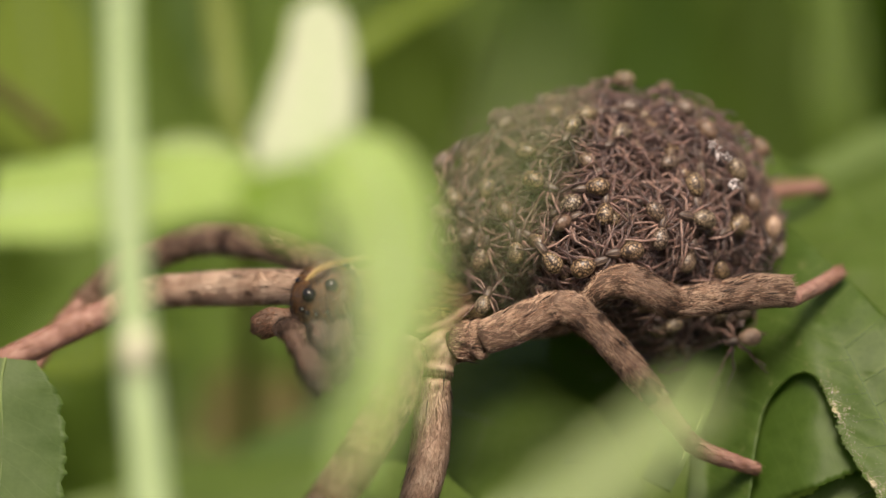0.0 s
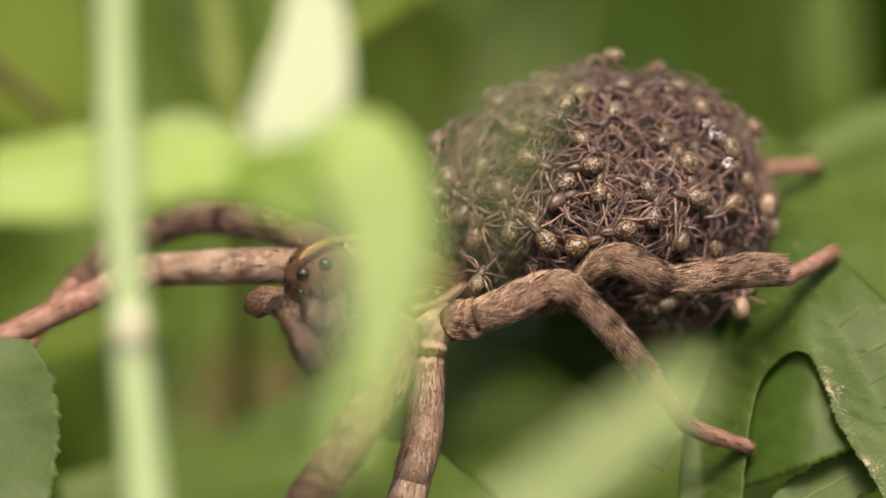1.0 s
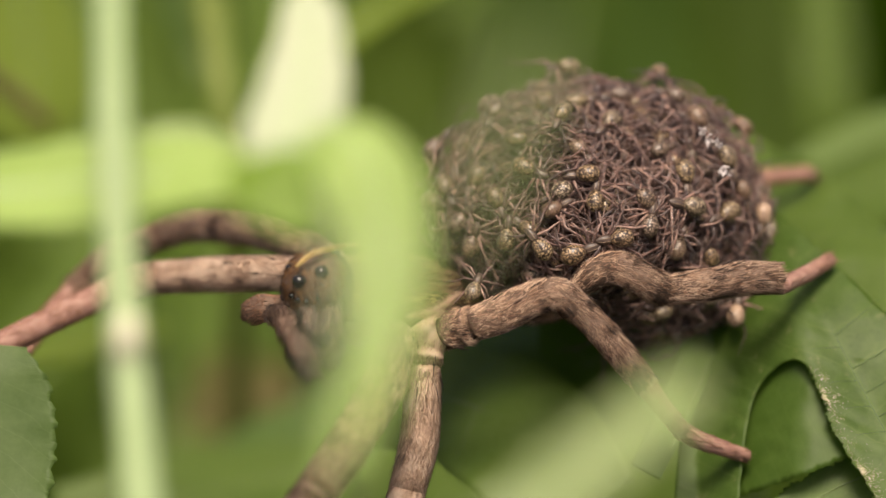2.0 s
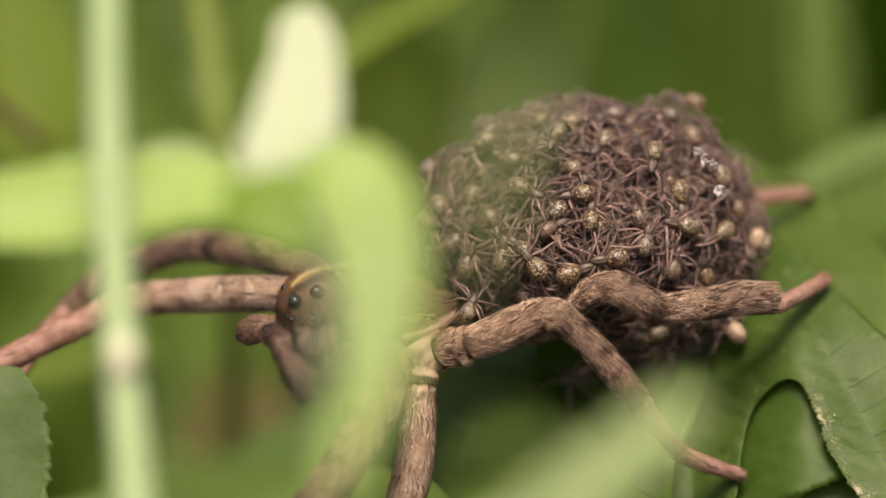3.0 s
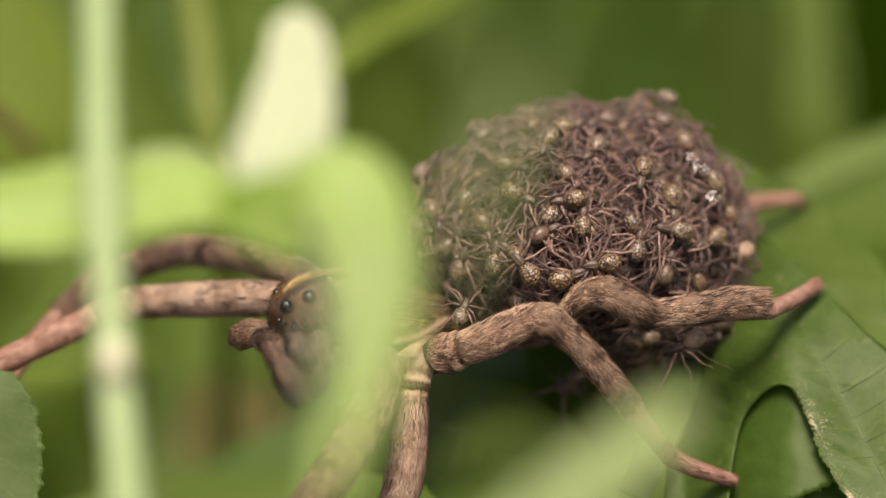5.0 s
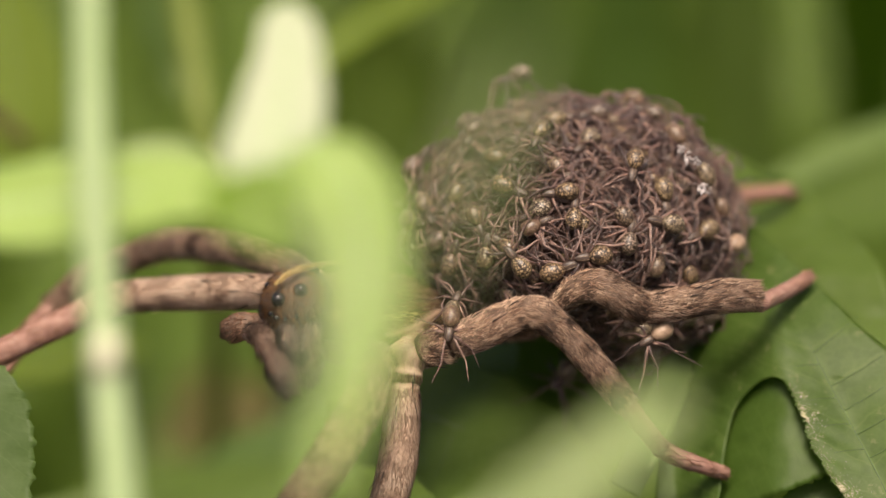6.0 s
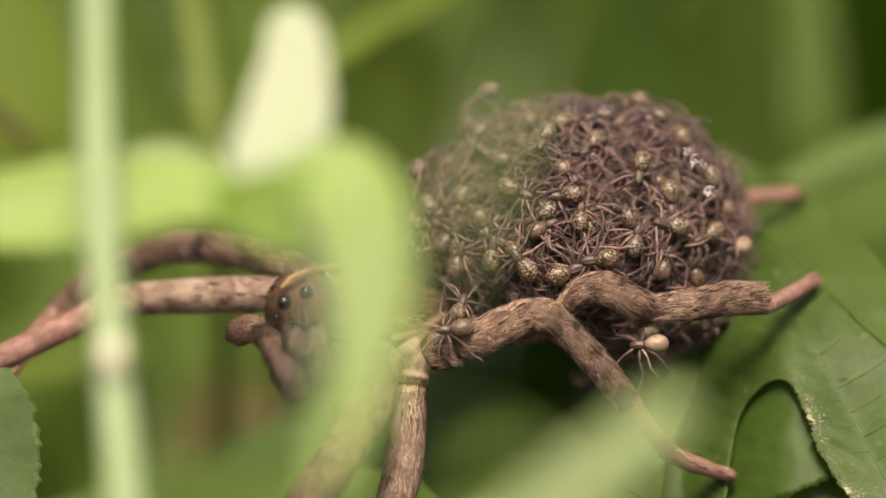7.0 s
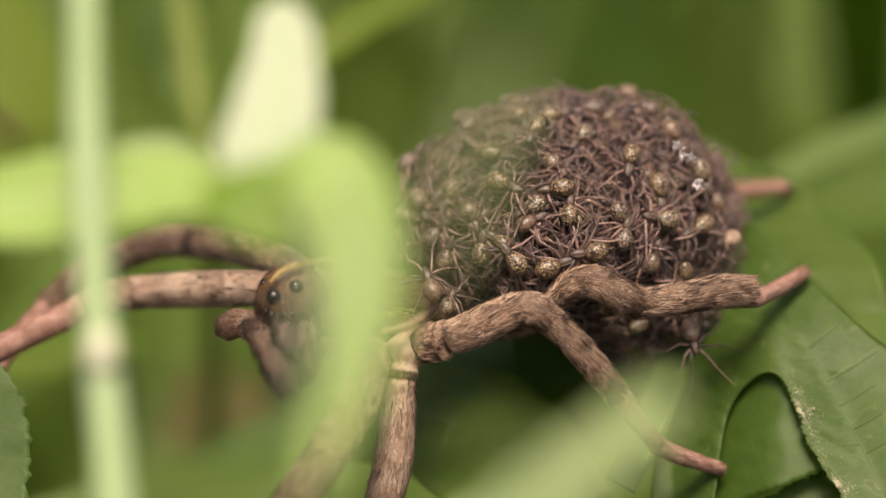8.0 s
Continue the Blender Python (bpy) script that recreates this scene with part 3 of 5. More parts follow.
def build_lobed_leaf():
    """A leaf with a deep rounded notch; the margin beside the notch is nibbled and dried."""
    ob = thing("lobed_leaf", (40, 40, -2), "green notched leaf with a worn, finely toothed pale margin", "leaf")
    heights = [10 - (10 - NOTCH_TOP) * i / 46 for i in range(46)]
    heights += [NOTCH_TOP - 10.4 * (i / 130) ** 2 for i in range(131)]
    across = 20
    for k, (name, skin) in enumerate((("lobe", LEAF_WORN), ("lobe", LEAF_WORN))):
        bm = bmesh.new()
        uv = bm.loops.layers.uv.verify()
        top, low, where = [], [], {}
        for b in heights:
            left, gl, gr, right = lobed_edges(b)
            free = min(1.0, max(0.0, NOTCH_TOP - b) * 1.5)
            a0, a1 = (left, gl) if k == 0 else (gr, right)
            ra, rb = [], []
            for i in range(across + 1):
                s = (i / across) ** (1.0 if k == 0 else 1.7)
                a = a0 + (a1 - a0) * s
                near = max(0.0, 1 - abs(a - (gl if k == 0 else gr)) / 0.45)
                if k and near:
                    saw = (b * 3.1 + 0.6 * noise.noise(Vector((b * 0.8, 4, 0)))) % 1.0
                    a += near * free * (0.20 * saw - 0.1 + 0.22 * noise.noise(Vector((b * 1.4, 0, 7))) + 0.14 * noise.noise(Vector((b * 6, 2, 7))))
                elif near:
                    a += near * free * 0.12 * noise.noise(Vector((b * 1.2, 9, 7)))
                q = on_lobed(a, b) - LOBED_OUT * (0.10 * near * free)
                va, vb = bm.verts.new(q), bm.verts.new(q - LOBED_OUT * 0.14)
                where[va] = where[vb] = ((b + 11) / 21, 0.5 + (a - lobed_rib(b)) / 14)
                ra.append(va), rb.append(vb)
            top.append(ra), low.append(rb)
        made = []
        for i in range(len(heights) - 1):
            for j in range(across):
                made.append(bm.faces.new((top[i][j], top[i + 1][j], top[i + 1][j + 1], top[i][j + 1])))
                made.append(bm.faces.new((low[i][j + 1], low[i + 1][j + 1], low[i + 1][j], low[i][j])))
            for j, flip in ((0, 1), (across, 0)):
                if heights[i] > NOTCH_TOP and j == (across if k == 0 else 0):
                    continue
                q = (top[i][j], top[i + 1][j], low[i + 1][j], low[i][j])
                made.append(bm.faces.new(q[::-1] if flip else q))
        for f in made:
            for lp in f.loops:
                lp[uv].uv = where[lp.vert]
        sheet = part(name, bm, skin, ob)
    bm = bmesh.new()
    tube(bm, [on_lobed(lobed_rib(b), b, 0.01) for b in (1.6, 0.5, -1, -2, -4, -6, -8, -10)], [0.02, 0.055, 0.055, 0.045], 40, 7)
    part("midrib", bm, VEIN, sheet)
    for b, rise, reach in ((1.1, 0.72, 2.6), (-0.9, 0.45, 3.0), (-2.4, 0.45, 3.0), (-3.9, 0.4, 2.8), (-5.4, 0.4, 2.4), (0.4, -0.25, -1.7), (-1.6, -0.3, -1.5), (-3.2, -0.3, -1.6), (-4.8, -0.3, -1.7)):
        bm = bmesh.new()
        a = lobed_rib(b)
        tube(bm, [on_lobed(a + reach * f, b + abs(reach) * f * (abs(rise) + 0.12 * f) * (1 if rise > 0 else -0.4), 0.0) for f in (0, 0.3, 0.6, 1)], [0.05, 0.03, 0.015], 12, 5)
        part("vein", bm, VEIN, sheet)
    # outer margin: a thin tube whose paler green paints the light along it
    bm = bmesh.new()
    tube(bm, [on_lobed(lobed_edges(b)[3] - 0.05, b, 0.0) for b in (9.9, 8, 6, 4, 2.5, 1.2, 0, -0.8)], [0.04, 0.08, 0.08, 0.05], 40, 7)
    part("rim", bm, LEAF_BROAD, sheet, "leaf margin in a paler green painted as lit")
    # chewed, dried margin: thick where it was bitten, thinning into the blade
    rng = random.Random(3)
    bm = bmesh.new()
    for _ in range(1100):
        b = rng.uniform(-10, -0.9)
        bite = max(math.exp(-((b + 2.75) / 0.45) ** 2), 0.8 * math.exp(-((b + 7.1) / 0.5) ** 2))
        deep = abs(rng.gauss(0, 0.5))
        if rng.random() > 0.35 + bite:
            continue
        q = on_lobed(lobed_edges(b)[2] + 0.02 + deep, b, 0.02)
        r = rng.uniform(0.009, 0.024) * (1.0 + 1.8 * bite * (deep < 0.3))
        k = rng.uniform(0.6, 2.6)
        blob(bm, q, (LOBED_X * r * k + LOBED_Y * r * rng.uniform(-1.4, 1.4), LOBED_Y * r * rng.uniform(0.6, 1.2), LOBED_OUT * r * 0.7), 6, 4, rough=0.7)
    part("chewed_margin", bm, SCAR, sheet, "dry cream-coloured chewed leaf margin")
    a = on_lobed(-4.1, 9.8, -0.1)
    bm = bmesh.new()
    tube(bm, [a, a + Vector((3, 18, -40)), (40, 40, -2)], [0.25, 0.9], 20, 8)
    part("stalk", bm, RIB, ob)


build_lobed_leaf()


def build_lower_leaf():
    """The leaf that shows through the notch, a little behind it."""
    ob = thing("lower_leaf", (52, 60, -2), "mid-green toothed leaf lying below the notched leaf", "leaf")
    bm = bmesh.new()
    uv = bm.loops.layers.uv.verify()
    nu, nv, where, skins = 60, 24, {}, []
    for gap in (0.95, 1.07):
        grid = []
        for i in range(nu + 1):
            a = -7.0 + 9.2 * i / nu
            foot = -6.2 + 0.42 * (a - 0.7) - 0.13 * ((a * 2.2) % 1.0) + 0.12 * noise.noise(Vector((a * 2, 3, 1)))
            row = []
            for j in range(nv + 1):
                b = 1.6 + (foot - 1.6) * j / nv
                v = bm.verts.new(on_lobed(a, b) + LOBED_BACK * (gap + 0.05 * (1.6 - b)) + LOBED_OUT * 0.1 * noise.noise(Vector((a, b, 5)) * 0.8))
                where[v] = ((a + 7) / 9.2, 0.5 + (b + 2.5) / 9)
                row.append(v)
            grid.append(row)
        skins.append(grid)
    top, low = skins
    made = []
    for i in range(nu):
        for j in range(nv):
            made.append(bm.faces.new((top[i][j], top[i][j + 1], top[i + 1][j + 1], top[i + 1][j])))
            made.append(bm.faces.new((low[i][j], low[i + 1][j], low[i + 1][j + 1], low[i][j + 1])))
        made.append(bm.faces.new((top[i][nv], low[i][nv], low[i + 1][nv], top[i + 1][nv])))
    for f in made:
        for lp in f.loops:
            lp[uv].uv = where[lp.vert]
    part("blade", bm, LEAF, ob)
    a = on_lobed(-2.0, 1.6) + LOBED_BACK
    bm = bmesh.new()
    tube(bm, [a, a + Vector((6, 14, -30)), (52, 60, -2)], [0.2, 0.9], 20, 8)
    part("stalk", bm, RIB, ob)


build_lower_leaf()
leaf("toothed_leaf", "green toothed leaf lying lowest beside the lobed leaf", [(18.6, -2.9, 284.0), (20.8, -2.6, 285.0), (23.3, -2.2, 286.2), (27.1, -1.5, 287.5)],
     [0.8, 1.5, 1.5, 1.0], (0, -0.7, 0.75), LEAF_WORN, (48, 70, -2), cup=0.05, wave=0.2, rag=0.2, teeth=18, tooth=0.15, nu=100, rib=0.06)
leaf("shaded_leaf", "dark green leaf in the shade under the spider", [(-4.9, 11.9, 284.8), (0.5, 8.4, 287.2), (4.8, 4.1, 286.7), (8.2, -0.1, 283.5)],
     [2.0, 3.8, 4.5, 4.0], (0.1, -0.75, 0.65), LEAF_BROAD, (5, 70, -2), vein_count=6, cup=0.08, wave=0.5, rib=0.12)
leaf("shaded_leaf", "dark green leaf in the shade under the spider", [(18.8, 17.3, 288.6), (12.0, 13.1, 288.7), (5.9, 10.7, 287.7), (-0.8, 15.0, 288.0)],
     [2.0, 5.0, 6.0, 3.0], (0.1, -0.6, 0.8), LEAF, (25, 120, -2), vein_count=6, cup=0.08, wave=0.5, rib=0.12)
leaf("edge_leaf", "green leaf with a finely toothed, lit margin", [(-24.5, 0.0, 293.6), (-24.7, -1.1, 292.1), (-24.5, -2.5, 289.6), (-24.7, -4.2, 286.9), (-25.4, -6.3, 283.7)],
     [(2.0, 2.0), (3.2, 2.75), (3.6, 3.15), (3.6, 3.45), (3.0, 3.3)], (0.05, -0.75, 0.65), LEAF_EDGE, (-45, 30, -2), cup=0.06, wave=0.25, rag=0.34, teeth=38, tooth=0.022, nu=200, nv=9, rib=0.08)

# ---- growth further behind ----
leaf("back_leaf", "rounded blurred lime-green leaf among the plants behind", [(-32.3, 70.2, 302.1), (-30.7, 68.1, 298.8), (-29.9, 66.0, 295.5), (-29.2, 63.9, 292.2), (-28.8, 61.9, 289.4), (-28.1, 60.8, 285.9)],
     [0.8, 2.4, 3.7, 4.3, 4.2, 1.2], (0.1, -0.95, 0.25), LEAF_LIME, (-60, 140, -2), cup=0.1)
leaf("back_leaf", "blurred lime-green leaf among the plants behind", [(-34.6, 60.8, 286.3), (-31.6, 63.4, 288.1), (-29.9, 63.9, 289.7)],
     [2, 3.0, 0.5], (0.3, -0.9, 0.3), LEAF_LIME, (-70, 150, -2), cup=0.1)
leaf("back_leaf", "blurred green leaf spread low behind the legs", [(-4.3, 55.7, 270.7), (-9.5, 46.6, 268.6), (-14.4, 37.9, 267.7), (-19.1, 33.5, 267.2)],
     [2.0, 4.6, 5.0, 2.0], (0, -0.5, 0.9), LEAF_EDGE, (-10, 160, -2), cup=0.08)
leaf("back_leaf", "blurred lime-green leaf among the plants behind", [(-19.4, 51.3, 276.6), (-22.5, 45.4, 277.8), (-25.2, 37.6, 279.7), (-27.0, 33.6, 280.5)],
     [1.0, 2.2, 2.2, 1], (0, -0.5, 0.9), LEAF_LIME, (-20, 170, -2), cup=0.08)
leaf("back_leaf", "long blurred pale-edged leaf rising behind the brood", [(20.7, 40.6, 289.5), (25.1, 44.2, 290.8), (29.3, 47.6, 291.9), (35.3, 52.1, 292.9)],
     [0.5, 0.9, 1.1, 1.0], (0, -0.9, 0.3), LEAF_SOFT, (90, 170, -2), cup=0.1)
leaf("back_leaf", "broad blurred green leaf behind the brood", [(36.8, 49.8, 289.1), (30.9, 46.6, 288.8), (25.8, 42.4, 288.6), (22.0, 38.2, 288.5)],
     [3.0, 2.9, 2.2, 0.6], (0, -0.8, 0.5), LEAF_BROAD, (80, 150, -2), cup=0.1)
leaf("back_leaf", "narrow blurred green leaf crossing behind", [(-6.8, 36.9, 300.4), (-3.9, 40.6, 302.1), (-0.6, 45.1, 303.1), (4.4, 49.9, 304.9)],
     [0.8, 1.15, 1.2, 1.0], (0, -0.9, 0.3), LEAF_LIME, (-5, 170, -2), cup=0.1)


leaf("back_leaf", "dark olive blurred blade leaning over far behind", [(45.6, 146.5, 260.1), (43.5, 137.2, 270.2), (41.4, 125.9, 280.7), (38.9, 111.0, 293.0)],
     [2.8, 3.6, 4.0, 4.0], (0.1, -1, -0.8), LEAF, (70, 230, -2), cup=0.02)
leaf("back_leaf", "dark olive blurred blade standing far behind", [(-1.2, 114.5, 263.9), (-2.4, 115.3, 273.1), (-2.7, 115.5, 280.2), (-1.9, 114.1, 288.7)],
     [3, 4.0, 4.0, 2.0], (0.1, -1, -0.2), LEAF_DEEP, (0, 190, -2), cup=0.1)
leaf("back_leaf", "pale olive blurred blade standing far behind", [(29.7, 110.8, 266.2), (28.8, 109.5, 275.3), (28.0, 108.1, 283.8), (27.0, 106.8, 293.0)],
     [2.6, 3.4, 3.4, 2.6], (0.1, -1, 0.1), LEAF_BROAD, (45, 200, -2), cup=0.1)
leaf("back_leaf", "broad mid-green blurred blade standing far behind", [(9.1, 124.0, 260.9), (8.8, 124.9, 270.3), (9.2, 125.5, 278.6), (10.4, 125.1, 290.2)],
     [3, 4.5, 4.5, 2.0], (0.0, -1, 0.1), LEAF, (20, 205, -2), cup=0.1)
leaf("back_leaf", "broad mid-green blurred blade standing far behind", [(20.8, 129.7, 259.0), (19.9, 130.7, 268.6), (19.6, 131.3, 277.1), (18.8, 131.0, 288.8)],
     [3, 4.5, 4.5, 2.0], (0.0, -1, 0.1), LEAF, (32, 215, -2), cup=0.1)


def build_stem(name, label, points, radii, material, swell=None):
    ob = thing(name, points[-1], label, "stem")
    bm = bmesh.new()
    tube(bm, points, radii, 40, 14, 0.06)
    part("stalk", bm, material, ob)
    if swell:
        bm = bmesh.new()
        c, r = swell
        blob(bm, c, ((0.1, 0, r * 1.7), (r, 0, 0), (0, r, 0)), 16, 12, rough=0.15)
        part("node", bm, NODE, ob, "pale swollen stem node")
    return ob


back_stem = build_stem("plant_stem", "blurred olive-green upright stem behind the spider", [(-16.8, 59.3, 304.3), (-15.9, 57.5, 299.0), (-15.2, 55.2, 295.0), (-14.5, 52.8, 290.8), (-13.9, 51.9, 284.8), (-15, 70, 240), (-16, 90, 120), (-18, 100, -2)], [1.3, 1.35, 1.15, 0.9, 0.8, 1.0, 1.1, 1.2], STEM_GREEN)
bm = bmesh.new()
blade(bm, [(-14.7, 53.2, 291.9), (-16.3, 55.4, 295.4), (-17.7, 56.5, 298.8), (-18.8, 57.7, 302.6)], [0.2, 1.3, 1.6, 0.4], (0.1, -0.9, 0.3), 24, 4, cup=0.1, thick=0.15)
part("side_leaf", bm, LEAF, back_stem, "narrow green leaf on the stem")

leaf("back_leaf", "blurred light green leaf low among the plants", [(-4.7, 35.5, 273.0), (-10.9, 31.3, 272.8), (-17.0, 27.2, 273.3), (-24.1, 25.1, 273.1)],
     [1.5, 3.0, 3.2, 2.0], (0, -0.6, 0.8), LEAF_BROAD, (-25, 150, -2), cup=0.08)
leaf("dry_leaf", "brown withered leaf hanging low behind the legs", [(-11.3, 87.8, 259.6), (-15.7, 83.3, 258.8), (-20.0, 79.0, 258.3)],
     [1.0, 4.4, 0.8], (0, -0.8, 0.5), DRY, (-16, 150, -2), cup=0.2, rib_material=DRY)
build_stem("twig", "thin dark brown twig leaning among the leaves", [(-26.4, 48.0, 292.4), (-29.3, 48.8, 294.7), (-33.6, 49.6, 297.4), (-40.9, 52.2, 298.7), (-47.9, 54.8, 293.9), (-50.3, 52.5, 280.4), (-60, 85, 190), (-62, 90, -2)], [0.5, 0.6, 0.6, 0.6, 0.6, 0.7, 0.7, 0.8], DRY)

# ---- out-of-focus growth before the spider ----
build_stem("plant_stem", "pale green upright stem with a swollen node", [(-14.6, -30.4, 326.0), (-14.6, -32.2, 320.7), (-14.4, -34.2, 314.4), (-13.9, -36.4, 307.6), (-13.4, -38.0, 302.7), (-13.0, -39.6, 297.9), (-12.4, -42.0, 290.6), (-12, -45, 225), (-14, -40, 110), (-15, -35, -2)],
           [0.70, 0.72, 0.82, 0.84, 0.9, 0.95, 1.0, 1.1, 1.2, 1.3], STEM_PALE, ((-13.75, -37.3, 307.2), 0.72))
leaf("front_leaf", "pale green leaf reaching across before the spider", [(-21.2, -29.7, 311.8), (-17.9, -30.6, 312.3), (-14.7, -31.4, 313.0), (-11.5, -32.3, 313.5), (-9.1, -33.3, 313.7), (-7.3, -33.4, 313.5)],
     [2.3, 2.4, 2.4, 2.1, 1.6, 0.3], (0.05, -0.6, 0.8), LEAF_PALE, cup=0.05, wave=0.4, rib_material=STEM_PALE)
leaf("front_leaf", "small dull pale leaf beside the stem", [(-14.6, -29.1, 313.7), (-12.8, -27.9, 314.1), (-11.0, -27.0, 313.9), (-9.4, -26.2, 313.2)],
     [0.4, 0.6, 0.6, 0.2], (0.05, -0.7, 0.7), LEAF_MID, cup=0.1, rib_material=STEM_PALE)
# the whiteness of a brightly lit leaf is painted into this one's colour
leaf("front_leaf", "whitish upright leaf with strong light painted into its colour", [(-6.5, -37.1, 315.1), (-6.2, -35.7, 316.4), (-5.8, -33.5, 318.1), (-5.6, -31.4, 319.7), (-5.7, -30.0, 320.8), (-5.7, -28.7, 321.5)],
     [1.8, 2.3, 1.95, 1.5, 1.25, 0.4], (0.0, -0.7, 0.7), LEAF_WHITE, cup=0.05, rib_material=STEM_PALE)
# added blade: the drooping leaf's shaded fold, its shade put into the colour
leaf("front_leaf", "deeper green leaf added for the shaded fold of the drooping leaf", [(-9.0, -38.1, 315.4), (-7.5, -39.2, 315.2), (-5.9, -39.3, 314.8), (-4.3, -39.5, 314.4), (-3.1, -39.5, 314.2)],
     [0.5, 1.7, 2.0, 1.8, 0.8], (0.0, -0.8, 0.6), LEAF_FOLD_SHADE, cup=0.05, rib_material=LEAF_FOLD_SHADE)
leaf("front_leaf", "bright pale green leaf drooping before the spider's head", [(-4.8, -35.5, 316.9), (-3.3, -37.7, 316.5), (-2.3, -41.1, 315.9), (-1.8, -46.4, 315.6), (-1.7, -51.8, 315.4), (-1.9, -57.0, 315.3), (-2.3, -61.2, 315.3), (-2.8, -64.5, 314.8), (-3.2, -67.0, 313.7), (-3.5, -68.5, 312.3)],
     [(0.8, 1.3), (1.45, 2.5), (1.7, 2.7), (1.55, 2.4), (1.5, 2.0), (1.5, 1.7), (1.45, 1.2), (1.2, 0.6), (0.55, 0.3), (0.1, 0.1)], (-0.1, -0.7, 0.7), LEAF_PALE, cup=0.08, wave=0.6, rib=0.1, rib_material=STEM_PALE)
leaf("front_leaf", "pale green blade slanting up from below", [(2.2, -69.1, 310.5), (4.2, -67.6, 311.8), (5.9, -66.3, 312.7), (7.4, -65.0, 313.5), (8.6, -63.8, 314.0), (9.5, -62.7, 314.4), (10.2, -61.6, 314.5)],
     [0.9, 0.95, 1.0, 1.05, 1.05, 0.85, 0.3], (0.1, -0.7, 0.7), LEAF_MID, cup=0.1, rib=0.1, rib_material=STEM_PALE)
leaf("tip_leaf", "soft green folded leaf blade under the spider's leg", [(12.5, -2.3, 286.5), (13.8, -0.6, 288.6), (14.9, 1.9, 290.0), (16.1, 5.5, 291.1), (17.3, 9.9, 291.9), (18.3, 13.4, 293.1)],
     [(1.6, 0.25), (1.7, 0.3), (1.7, 0.3), (1.5, 0.3), (1.2, 0.3), (0.8, 0.2)], (0.1, -0.85, 0.45), LEAF_EDGE, cup=0.06, rib=0.09, nu=70, wave=0.2)
# blurred helper blade, added to lay a whitish haze over the jaws
leaf("front_leaf", "thin pale blade added very close before the spider's head as a haze veil", [(-1.9, -81.2, 328.5), (-2.1, -81.9, 326.3), (-2.4, -82.7, 323.9), (-2.9, -82.7, 320.5)],
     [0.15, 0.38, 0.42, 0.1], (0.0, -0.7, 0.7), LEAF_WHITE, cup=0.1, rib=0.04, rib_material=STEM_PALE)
# second blurred helper blade: adds the greenish haze on the brood's left side
leaf("front_leaf", "thin green blade added very close before the brood as a haze veil", [(3.3, -81.6, 333.5), (2.5, -81.5, 330.8), (1.6, -81.3, 328.1), (0.6, -80.4, 324.2)],
     [0.3, 0.6, 0.6, 0.1], (0.1, -0.6, 0.7), LEAF_MID, cup=0.1, rib=0.04, rib_material=STEM_PALE)


